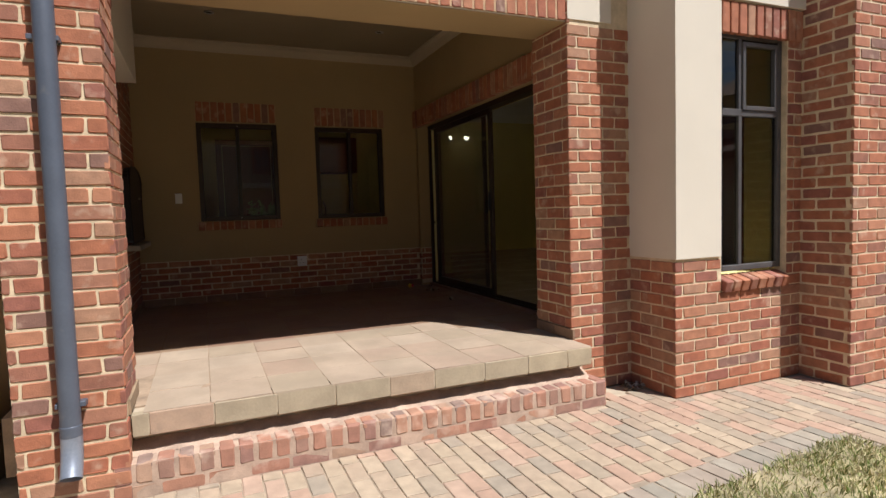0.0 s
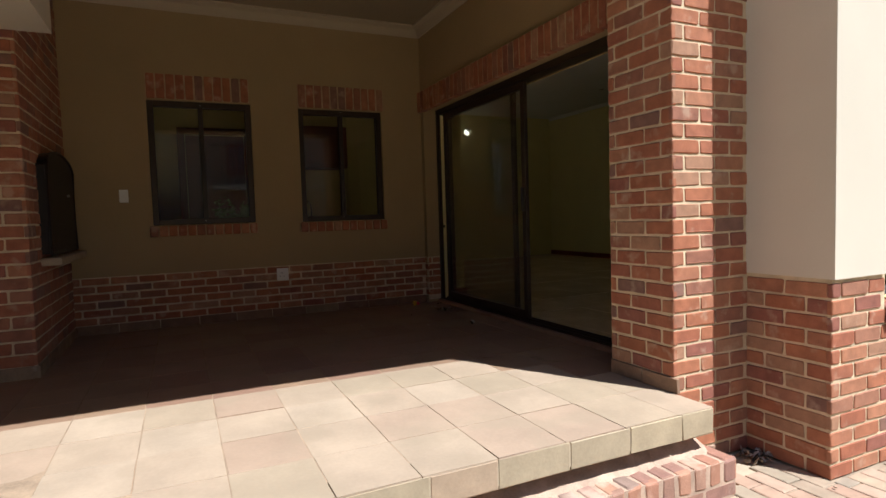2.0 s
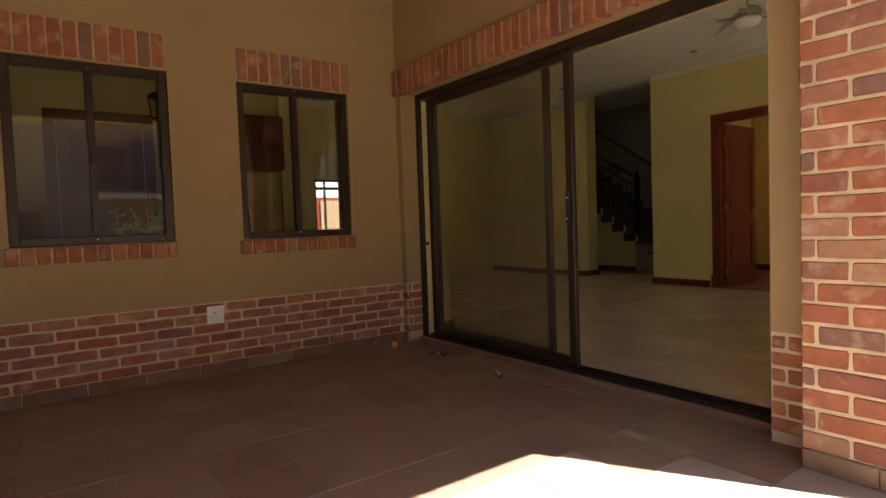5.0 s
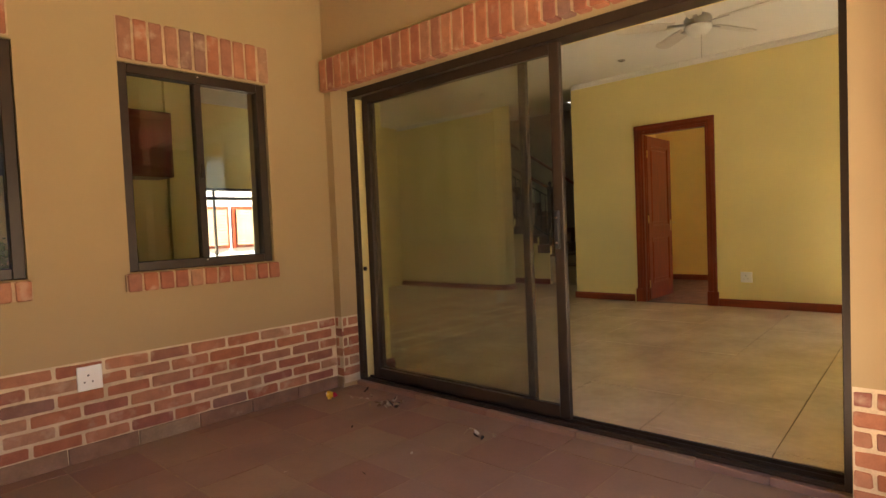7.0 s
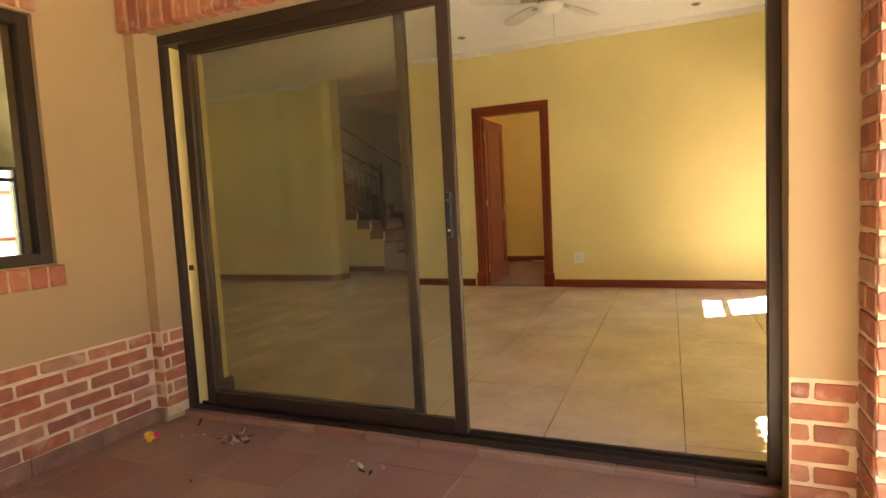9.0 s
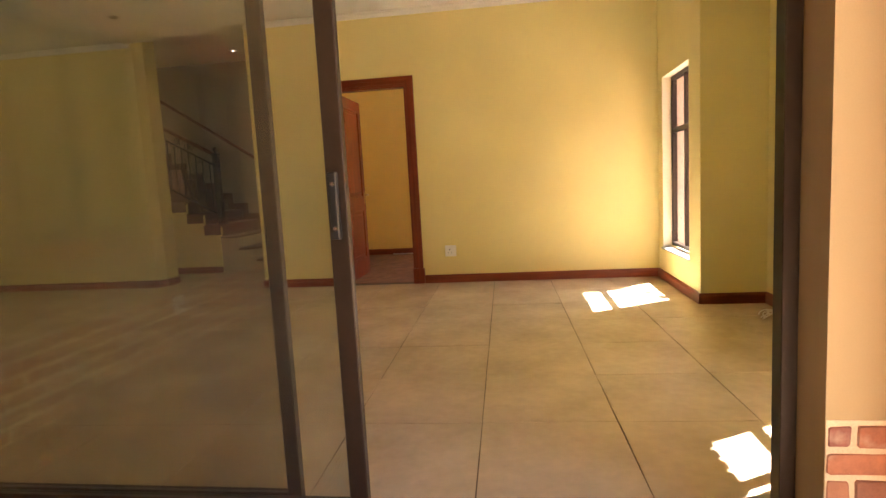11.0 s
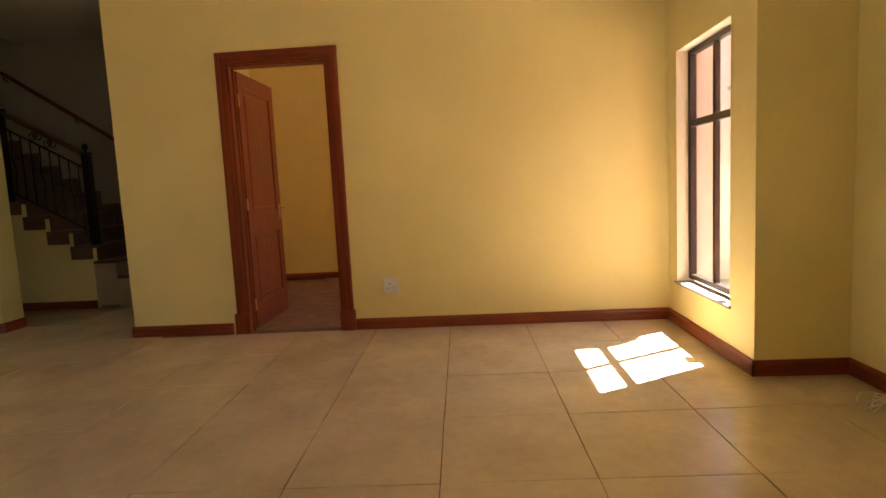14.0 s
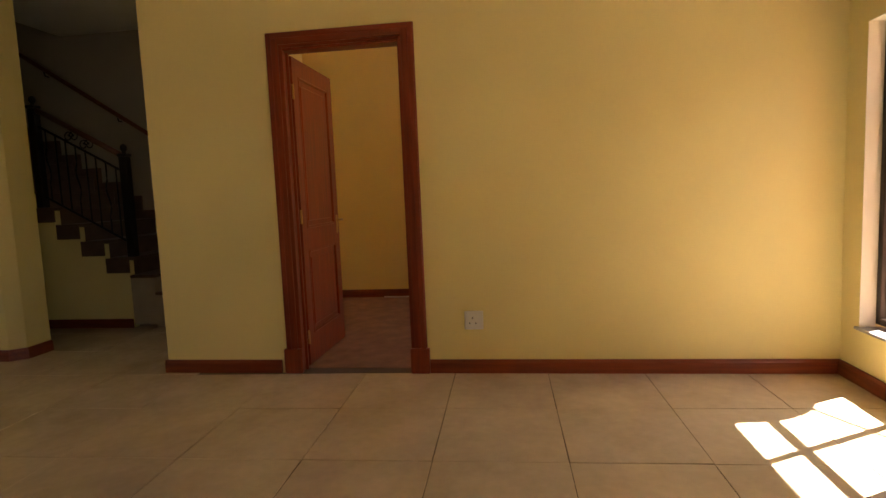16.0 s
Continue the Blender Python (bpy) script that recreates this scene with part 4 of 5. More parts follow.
for z_lo, z_hi in ((LOUNGE + 0.22, 1.30), (1.46, 2.54)):
    bm = boxes((7.63, 8.25, 6.468, 6.482, z_lo, z_hi))
    fb = bmesh.new()
    box(fb, 7.68, 8.20, 6.460, 6.490, z_lo + 0.05, z_hi - 0.05)
    part("panel", bm, M_MERANTI, leaf)
    part("raised_field", bevelled(fb, 0.010), M_MERANTI, leaf)
    part("moulding", bevelled(ring(bmesh.new(), "x", 7.63, 8.25, z_lo, z_hi, 6.452, 6.498, 0.018), 0.005), M_MERANTI, leaf)
M_BRASS = mat("dull_brass", (0.55, 0.40, 0.18), 0.35, metal=1.0, spread=0.1)
part("door_handle", tube([(8.30, 6.455, 1.49), (8.30, 6.41, 1.49), (8.285, 6.40, 1.49), (8.19, 6.40, 1.492), (8.18, 6.405, 1.487)], 0.009), M_BRASS, leaf, "brass lever handle", True)
part("escutcheon", bevelled(boxes((8.28, 8.32, 6.449, 6.455, 1.38, 1.53)), 0.003), M_BRASS, leaf)
for z in (0.68, 1.55, 2.42):
    part("hinge", tube([(7.522, 6.452, z - 0.05), (7.522, 6.452, z + 0.05)], 0.008), M_BRASS, door, "", True)

# ---- stair hall ----
M_IRON = mat("black_wrought_iron", (0.012, 0.011, 0.010), 0.45, metal=0.4, spread=0.2, bump=0.1)
M_RAILWOOD = wood("handrail_wood", (0.16, 0.06, 0.025), (0.09, 0.03, 0.012), "Y")
stairs = thing("staircase", (9.4, 8.0, LOUNGE), "brown tiled staircase rising along a pale wall", "staircase")
M_RISER = mat("pale_riser_tile", (0.42, 0.35, 0.25), 0.5, spread=0.12, scale=5, bump=0.05)
RISE, GO = 0.176, 0.254
for k in range(1, 17):
    ya, zt_ = 8.78 + (k - 4) * GO, LOUNGE + RISE * k
    st = part("step", boxes((8.87 if k > 3 else 8.80, 10.0, ya, ya + GO + 0.01, max(LOUNGE, zt_ - 0.5), zt_ - 0.03)), M_STAIR if k > 3 else M_RISER, stairs)
    part("tread", bevelled(boxes((8.86 if k > 3 else 8.79, 10.0, ya - 0.02, ya + GO, zt_ - 0.03, zt_)), 0.006), M_STAIR, st)
    part("wall_skirting", boxes((9.978, 9.998, ya - 0.02, ya + GO - 0.022, zt_ + 0.001, zt_ + 0.10), (9.978, 9.998, ya + GO - 0.12, ya + GO - 0.022, zt_ + 0.101, zt_ + RISE + 0.10)), M_STAIR, st, "dark skirting stepping up the wall")
    if k > 3:
        part("tread_end", bevelled(boxes((8.774, 8.789, ya - 0.015, ya + GO - 0.018, zt_ - 0.15, zt_ - 0.001)), 0.003), M_STAIR, st)
bm = bmesh.new()
prof = [(8.78 + 13 * GO, LOUNGE), (8.78, LOUNGE)]
for k in range(4, 17):
    prof += [(8.78 + (k - 4) * GO, LOUNGE + RISE * k - 0.035), (8.78 + (k - 3) * GO, LOUNGE + RISE * k - 0.035)]
fa, fb = [[bm.verts.new((x, y, z)) for y, z in prof] for x in (8.79, 8.868)]
bm.faces.new(fa)
bm.faces.new(fb)
for k in range(len(prof)):
    n_ = (k + 1) % len(prof)
    bm.faces.new((fa[k], fa[n_], fb[n_], fb[k]))
part("side_wall", bm, M_YELLOW, stairs)
part("side_skirting", boxes((8.772, 8.79, 8.78, 12.0, LOUNGE, LOUNGE + 0.09)), M_MERANTI_Y, stairs)
rail = thing("stair_railing", (8.91, 8.8, 1.16), "black wrought iron stair railing with timber top rail", "railing")
for y, zb in ((8.80, 1.166), (9.75, 1.694)):
    n_ = part("newel", bevelled(boxes((8.865, 8.945, y - 0.04, y + 0.04, zb, zb + 1.00)), 0.006), M_IRON, rail)
    part("cap", bevelled(boxes((8.855, 8.955, y - 0.05, y + 0.05, zb + 1.00, zb + 1.03)), 0.008), M_IRON, n_)
    part("finial", lathe([(0, 0), (0.022, 0), (0.015, 0.015), (0.03, 0.04), (0.034, 0.055), (0.028, 0.08), (0.01, 0.095), (0, 0.097)], 16, (8.905, y, zb + 1.03)), M_IRON, n_, "", True)
SL = (1.694 - 1.166) / 0.95
top = lambda y, h: (8.905, y, 1.166 + (y - 8.80) * SL + h)
part("top_rail", tube([top(8.84, 1.00), top(9.71, 1.00)], 0.028, 12), M_RAILWOOD, rail, "brown timber top rail", True)
part("upper_bar", tube([top(8.84, 0.84), top(9.71, 0.84)], 0.012), M_IRON, rail)
part("lower_bar", tube([top(8.84, 0.13), top(9.71, 0.13)], 0.012), M_IRON, rail)
for i in range(8):
    y = 8.80 + 0.95 * (i + 1) / 9
    pts = [top(y, 0.13), top(y, 0.84)]
    if i % 3 == 1:
        a, b = Vector(top(y, 0.13)), Vector(top(y, 0.84))
        pts = [a + (b - a) * s / 20 + Vector((0, 0.018 * math.sin(s / 20 * math.pi * 4) if 5 < s < 15 else 0, 0)) for s in range(21)]
    part("baluster", tube(pts, 0.008, 6), M_IRON, rail)
def scroll(c, flip):
    pts = []
    for s in range(26):
        a = s / 25 * 2.6 * math.pi
        r = 0.055 * (1 - s / 34)
        pts.append((8.905, c[1] + flip * (r * math.cos(a) - 0.03), c[2] + r * math.sin(a)))
    return tube(pts, 0.006, 6)
for y in (9.20, 9.36):
    for f in (1, -1):
        part("scroll", scroll(top(y, 0.915), f), M_IRON, rail)
wr = thing("wall_handrail", (9.93, 8.9, 2.3), "brown timber handrail on the stair wall", "handrail")
part("rail", tube([(9.93, 8.2, 1.85), (9.93, 9.1, 2.43), (9.93, 10.58, 3.39), (9.93, 11.2, 3.79)], 0.026, 12), M_RAILWOOD, wr, "", True)
for y, z in ((8.6, 2.11), (9.6, 2.75), (10.5, 3.33)):
    part("bracket", tube([(9.93, y, z - 0.02), (9.95, y, z - 0.07), (10.0, y, z - 0.07)], 0.008), M_IRON, wr)

# ---- ceiling fan and lights ----
M_FAN = mat("white_fan_blade", (0.66, 0.62, 0.54), 0.4, spread=0.06, bump=0.02)
M_STEEL = mat("brushed_nickel", (0.45, 0.42, 0.38), 0.3, metal=1.0, spread=0.1)
M_BOWL = mat("frosted_glass_bowl", (0.78, 0.76, 0.70), 0.3, spread=0.02, bump=0.0)
FX, FY = 5.23, 5.04
fan = thing("ceiling_fan", (FX, FY, CEIL), "white five-blade ceiling fan with a frosted bowl lamp", "ceiling fan")
part("canopy", lathe([(0, 0), (0.065, 0), (0.06, -0.03), (0.03, -0.06), (0, -0.062)], 24, (FX, FY, CEIL)), M_FAN, fan, "", True)
part("downrod", cyl(bmesh.new(), (FX, FY, CEIL - 0.055), (FX, FY, CEIL - 0.19), 0.012), M_STEEL, fan)
part("motor", lathe([(0, 0), (0.06, 0), (0.10, -0.02), (0.115, -0.05), (0.105, -0.085), (0.07, -0.105), (0, -0.106)], 32, (FX, FY, CEIL - 0.18)), M_STEEL, fan, "brushed nickel motor housing", True)
part("lamp_bowl", lathe([(0, -0.085), (0.05, -0.078), (0.085, -0.058), (0.108, -0.025), (0.112, 0), (0, 0)], 32, (FX, FY, CEIL - 0.285)), M_BOWL, fan, "frosted glass lamp bowl", True)
for i in range(5):
    a = radians(48 + 72 * i)
    m = Matrix.Translation((FX, FY, CEIL - 0.255)) @ pose(0, 0, 0, 0, 0, math.degrees(a)) @ pose(0, 0, 0, 11, 0, 0)
    bm = bmesh.new()
    outline = [(0.19, -0.05), (0.30, -0.062), (0.60, -0.07), (0.665, -0.055), (0.685, 0), (0.665, 0.055), (0.60, 0.07), (0.30, 0.062), (0.19, 0.05)]
    lo = [bm.verts.new(m @ Vector((x, y, -0.004))) for x, y in outline]
    hi = [bm.verts.new(m @ Vector((x, y, 0.004))) for x, y in outline]
    bm.faces.new(lo[::-1])
    bm.faces.new(hi)
    for k in range(len(lo)):
        n_ = (k + 1) % len(lo)
        bm.faces.new((lo[k], lo[n_], hi[n_], hi[k]))
    bl = part("blade", bm, M_FAN, fan)
    bm = boxes((0.09, 0.25, -0.018, 0.018, -0.010, -0.004))
    bm.transform(m)
    part("blade_arm", bm, M_STEEL, bl)
part("pull_chain", tube([(FX - 0.02, FY - 0.03, CEIL - 0.35), (FX - 0.02, FY - 0.03, CEIL - 0.56)], 0.002, 5), M_STEEL, fan)
part("chain_knob", lathe([(0, 0), (0.006, 0.004), (0.007, 0.02), (0, 0.03)], 10, (FX - 0.02, FY - 0.03, CEIL - 0.59)), M_WHITE, fan)

M_LENS = mat("dark_lamp_lens", (0.08, 0.08, 0.08), 0.2, spread=0.1)
M_LIT = emit("lit_lamp", (1.0, 0.93, 0.8), 3.5)


def downlight(x, y, z, lit=False):
    d = thing("downlight", (x, y, z), "small round lit ceiling downlight" if lit else "small round unlit recessed ceiling downlight", "downlight", "ceiling downlights")
    part("trim", lathe([(0.028, -0.002), (0.048, -0.001), (0.046, -0.010), (0.030, -0.013), (0.028, -0.002)], 24, (x, y, z)), M_STEEL, d, "", True)
    part("lens", lathe([(0, -0.006), (0.029, -0.006), (0.029, -0.002), (0, -0.002)], 20, (x, y, z)), M_LIT if lit else M_LENS, d)
    return d


for x, y, z in ((6.68, 6.39, CEIL), (6.70, 8.55, CEIL), (5.0, 8.5, CEIL), (0.0, 5.72, 3.52), (1.82, 5.83, 3.52), (6.9, 3.9, CEIL)):
    downlight(x, y, z)
downlight(9.33, 8.59, 3.72, True)
pend = thing("chandelier", (5.2, 11.0, CEIL), "small dark three-armed chandelier with lit bulbs", "chandelier")
part("ceiling_rose", lathe([(0, 0), (0.05, 0), (0.045, -0.02), (0.012, -0.035), (0, -0.035)], 16, (5.2, 11.0, CEIL)), M_IRON, pend)
part("stem", tube([(5.2, 11.0, CEIL - 0.03), (5.2, 11.0, 3.0)], 0.008), M_IRON, pend)
for bx, by in ((4.97, 11.0), (5.30, 10.93), (5.39, 11.03)):
    part("arm", tube([(5.2, 11.0, 3.02), ((bx + 5.2) / 2, (by + 11.0) / 2, 2.97), (bx, by, 3.0)], 0.006), M_IRON, pend)
    part("bulb", lathe([(0, -0.005), (0.016, 0.0), (0.03, 0.03), (0.034, 0.055), (0.022, 0.082), (0, 0.09)], 14, (bx, by, 3.0)), M_LIT, pend, "glowing white bulb", True)


# ---- sockets and switches ----
M_DARK = mat("dark_slot", (0.02, 0.02, 0.02), 0.6, spread=0.1)


def plate(name, label, category, at, u, w, h, gangs, rocker=False):
    """A wall plate facing away from the wall; u runs to the right as one looks at it."""
    at, n = Vector(at), u.cross(Z)
    t = thing(name, at, label, category)
    fr = Matrix((u, n, Z)).transposed().to_4x4()
    fr.translation = at

    def placed(bm):
        bm.transform(fr)
        return bm
    part("plate", placed(bevelled(boxes((-w / 2, w / 2, -0.002, 0.010, -h / 2, h / 2)), 0.004, 2)), M_WHITE, t)
    for g in range(gangs):
        c = (g + 0.5) / gangs * w - w / 2
        if rocker:
            part("rocker", placed(bevelled(boxes((c - 0.010, c + 0.010, 0.010, 0.015, -0.02, 0.02)), 0.002)), M_WHITE, t)
            continue
        r = min(w / gangs, h) * 0.20
        for dx, dz, s in ((0, r, 0.0055), (-r * 0.8, -r * 0.45, 0.0045), (r * 0.8, -r * 0.45, 0.0045)):
            part("pin_hole", placed(cyl(bmesh.new(), (c + dx - 0.008, 0.0095, dz - 0.008), (c + dx - 0.008, 0.0112, dz - 0.008), s, n=10)), M_DARK, t)
        part("rocker", placed(bevelled(boxes((c + 0.022, c + 0.036, 0.010, 0.014, 0.012, 0.03)), 0.0015)), M_WHITE, t)
    return t


plate("wall_socket", "white plastic socket in the patio brick dado", "socket", (0.975, BACK - 0.010, 0.853), X, 0.118, 0.128, 1)
plate("light_switch", "white light switch on the tan patio wall", "light switch", (-0.42, BACK, 1.68), X, 0.075, 0.118, 1, True)
plate("wall_socket", "white plastic socket low on the yellow wall", "socket", (FAR, 5.243, 0.823), -Y, 0.125, 0.125, 1)
plate("double_socket", "white double socket plate in the yellow alcove", "socket", (5.38, 2.46, 0.83), -X, 0.26, 0.115, 2)
plate("light_switch", "white light switch beside the stair hall", "light switch", (10.0, 8.55, 1.5), -Y, 0.075, 0.118, 1, True)

# ---- downpipe ----
M_PIPE = mat("blue_grey_painted_metal", (0.098, 0.110, 0.138), 0.45, metal=0.2, spread=0.12, scale=5, bump=0.05, stain=((0.20, 0.19, 0.18), 9, 0.64, 0.5))
pipe = thing("downpipe", (-0.815, 2.61, 0.2), "blue-grey round metal downpipe on the brick pillar", "downpipe")
part("pipe", cyl(bmesh.new(), (-0.790, 2.605, 3.9), (-0.815, 2.605, 0.44), 0.046, n=28, caps=False), M_PIPE, pipe, "", True)
part("bend", lathe([(0.046, 0.06), (0.050, 0.055), (0.046, 0.045), (0.050, 0.035), (0.046, 0.025), (0.050, 0.015), (0.046, 0.0)], 28, (-0.8155, 2.605, 0.395)), M_PIPE, pipe, "", True)
bm = bmesh.new()
rings_ = []
for s in range(6):
    f = s / 5
    c = Vector((-0.8155, 2.605 - 0.07 * f * f, 0.40 - 0.19 * f))
    tilt_ = pose(0, 0, 0, -34 * f, 0, 0).to_3x3()
    rings_.append([bm.verts.new(c + tilt_ @ Vector((0.048 * math.cos(2 * math.pi * k / 24), 0.048 * math.sin(2 * math.pi * k / 24), 0))) for k in range(24)])
for a, b in zip(rings_, rings_[1:]):
    for k in range(24):
        bm.faces.new((a[k], a[(k + 1) % 24], b[(k + 1) % 24], b[k]))
shoe = part("shoe", bm, mat("bare_galvanised_metal", (0.26, 0.28, 0.32), 0.4, metal=0.4, spread=0.2), pipe, "pale galvanised outlet shoe", True)
for z in (0.55, 2.3):
    part("bracket", bevelled(boxes((-0.875, -0.745, 2.60, 2.662, z - 0.012, z + 0.012)), 0.002), M_PIPE, pipe)

# ---- built-in grill ----
M_SOOT = mat("black_steel", (0.018, 0.016, 0.015), 0.5, metal=0.3, spread=0.3, scale=5, bump=0.1)
grill = thing("built_in_grill", (LEFT, 6.2, 1.2), "black steel built-in grill with an arched hood", "grill")
bm = bmesh.new()
arch = [(5.66, 1.22), (6.78, 1.22), (6.78, 1.86)] + [(6.22 + 0.56 * math.cos(a), 1.86 + 0.13 * math.sin(a)) for a in [i * math.pi / 12 for i in range(1, 12)]] + [(5.66, 1.86)]
fa = [bm.verts.new((LEFT + 0.06, y, z)) for y, z in arch]
ba = [bm.verts.new((LEFT - 0.05, y, z)) for y, z in arch]
bm.faces.new(fa)
bm.faces.new(ba[::-1])
for k in range(len(fa)):
    n_ = (k + 1) % len(fa)
    bm.faces.new((fa[k], fa[n_], ba[n_], ba[k]))
part("firebox", bm, M_SOOT, grill)
part("front_rim", tube([(LEFT + 0.062, y, z) for y, z in arch] + [(LEFT + 0.062, 5.66, 1.22)], 0.012, 6), M_SOOT, grill)
part("door_knob", lathe([(0, 0), (0.012, 0.002), (0.010, 0.02), (0, 0.024)], 12, (LEFT + 0.07, 6.45, 1.66)), M_STEEL, grill)
shelf = tagged(part("grill_shelf", bevelled(boxes((LEFT, LEFT + 0.13, 5.60, 6.80, 1.14, 1.195)), 0.008), M_STEP_STONE), "pale stone shelf below the black grill", "shelf")

# ---- litter on the patio, loose cable ----
M_LEAF = mat("dry_leaf", (1, 1, 1), 0.9, spread=0.3, scale=30, bump=0.2, per_island=[(0.20, 0.12, 0.07), (0.07, 0.045, 0.03), (0.58, 0.52, 0.42), (0.05, 0.035, 0.025), (0.40, 0.32, 0.22)])


def leaf_pile(name, label, at, count, radius, size, seed):
    r = random.Random(seed)
    bm = bmesh.new()
    for _ in range(count):
        a, d = r.uniform(0, 6.28), radius * math.sqrt(r.random())
        m = Matrix.Translation((at[0] + d * math.cos(a), at[1] + d * math.sin(a), at[2] + 0.004 + r.random() * size * 0.5)) @ pose(0, 0, 0, r.uniform(-50, 50), r.uniform(-50, 50), r.uniform(0, 360))
        s = size * r.uniform(0.6, 1.2)
        pts = [(-1, 0, 0.1), (-0.3, 0.45, 0), (0.4, 0.4, 0.12), (1, 0, 0.25), (0.4, -0.4, 0.1), (-0.3, -0.45, 0.02)]
        up = [bm.verts.new(m @ Vector((x * s, y * s, z * s))) for x, y, z in pts]
        dn = [bm.verts.new(m @ Vector((x * s, y * s, z * s - 0.0015))) for x, y, z in pts]
        bm.faces.new(up)
        bm.faces.new(dn[::-1])
        for k in range(6):
            bm.faces.new((up[k], dn[k], dn[(k + 1) % 6], up[(k + 1) % 6]))
    return tagged(part(name, bm, M_LEAF), label, "leaves", kind="stuff")


leaf_pile("dry_leaves", "small heap of curled dry leaves by the door curb", (2.50, 6.16, PATIO), 26, 0.10, 0.026, 3)
leaf_pile("dry_leaves", "few pale dry leaves on the patio tiles", (2.43, 5.34, PATIO), 6, 0.09, 0.026, 4)
leaf_pile("dry_leaves", "scattered dry leaf bits along the curb", (2.58, 6.45, PATIO), 9, 0.14, 0.018, 5)
leaf_pile("dry_leaves", "scattered dry leaf bits on the patio", (1.9, 5.9, PATIO), 5, 0.5, 0.014, 6)
leaf_pile("dry_leaves", "withered leaves in the corner of the brick pier", (2.88, 2.88, 0.0), 40, 0.09, 0.03, 8)
leaf_pile("dry_leaves", "loose dry leaf bits on the clay pavers", (2.6, 2.3, 0.004), 7, 0.45, 0.014, 9)

wrap = thing("sweet_wrapper", (2.36, 6.61, PATIO), "crumpled yellow and pink sweet wrapper on the tiles", "wrapper")
for nm, col, sd, off in (("foil", (0.75, 0.50, 0.04), 1, (0, 0)), ("label_strip", (0.65, 0.03, 0.10), 2, (0.025, -0.02)), ("inner_foil", (0.8, 0.76, 0.7), 5, (0.005, 0.02))):
    r = random.Random(sd)
    bm = bmesh.new()
    bmesh.ops.create_icosphere(bm, subdivisions=2, radius=0.030 if sd == 1 else 0.019)
    for v in bm.verts:
        v.co *= r.uniform(0.5, 1.25)
        v.co.z *= 0.9
    bm.transform(Matrix.Translation((2.36 + off[0], 6.61 + off[1], PATIO + 0.024)))
    part(nm, bm, mat(nm + "_print", col, 0.3, spread=0.15, scale=40, bump=0.1), wrap)

M_CABLE = mat("white_cable_sheath", (0.72, 0.66, 0.56), 0.5, spread=0.05)
cable = thing("loose_cable", (5.55, 2.6, LOUNGE), "coil of loose white cable lying by the skirting", "cable")
r = random.Random(12)
for s in range(6):
    pts = []
    for i in range(24):
        f = i / 23
        pts.append((5.60 - 0.02 * s + 0.10 * math.sin(f * 3.1 + s) * f - 0.05 * f, 2.50 + 0.19 * f + 0.012 * s * math.sin(6 * f + s), LOUNGE + 0.006 + 0.05 * math.sin(math.pi * f) * (0.4 + 0.12 * s)))
    part("strand", tube(pts, 0.0045, 6), M_CABLE, cable, "", True)
part("strand", tube([(5.58, 2.49, LOUNGE + 0.09), (5.56, 2.52, LOUNGE + 0.05), (5.48, 2.56, LOUNGE + 0.012), (5.33, 2.55, LOUNGE + 0.01), (5.2, 2.50, LOUNGE + 0.02), (5.12, 2.485, LOUNGE + 0.08)], 0.005, 6), M_CABLE, cable, "", True)
part("strand", tube([(5.62, 2.482, LOUNGE + 0.12), (5.60, 2.50, LOUNGE + 0.06), (5.55, 2.58, LOUNGE + 0.01)], 0.005, 6), M_CABLE, cable, "", True)
tagged(part("floor_cable", tube([(10.2, 6.2, LOUNGE + 0.008), (10.18, 6.4, LOUNGE + 0.008), (10.2, 6.55, LOUNGE + 0.008)], 0.008, 6), M_CABLE), "short white cable end on brown carpet", "cable")

# ---- kitchen seen through the windows ----
M_CUP = wood("kitchen_cherry", (0.16, 0.035, 0.02), (0.09, 0.018, 0.01))
cup = thing("wall_cupboard", (1.6, 8.6, 2.1), "dark cherry kitchen wall cupboard", "cupboard")
part("body", bevelled(boxes((1.0, 2.18, 8.47, 8.80, 2.10, 2.66)), 0.004), M_CUP, cup)
for a, b in ((1.01, 1.585), (1.595, 2.17)):
    d = part("door", bevelled(boxes((a, b, 8.45, 8.468, 2.11, 2.65)), 0.004), M_CUP, cup)
    part("door_panel", bevelled(boxes((a + 0.07, b - 0.07, 8.442, 8.45, 2.18, 2.58)), 0.003), M_CUP, d)
cnt = thing("kitchen_counter", (0.9, 7.4, LOUNGE), "kitchen counter under the patio windows", "counter")
part("carcass", boxes((-1.0, 2.2, 7.10, 7.62, LOUNGE, 1.32)), M_CUP, cnt)
part("worktop", bevelled(boxes((-1.02, 2.22, 7.06, 7.66, 1.32, 1.36)), 0.006), mat("dark_granite", (0.05, 0.045, 0.04), 0.2, spread=0.5, scale=60), cnt)
tap = thing("sink_tap", (1.36, 7.2, 1.36), "chrome swan-neck tap behind the kitchen window", "tap")
part("spout", tube([(1.38, 7.18, 1.36), (1.38, 7.18, 1.50), (1.375, 7.20, 1.58), (1.36, 7.26, 1.62), (1.35, 7.32, 1.60), (1.345, 7.34, 1.56)], 0.009), mat("chrome", (0.8, 0.8, 0.8), 0.08, metal=1.0, spread=0.02, bump=0), tap, "", True)
part("base", lathe([(0, 0), (0.024, 0), (0.02, 0.03), (0.012, 0.04), (0, 0.04)], 16, (1.38, 7.18, 1.36)), M_STEEL, tap, "", True)

kd = thing("door_2", (0.55, 8.79, LOUNGE), "dark timber kitchen door closed in its frame", "door")
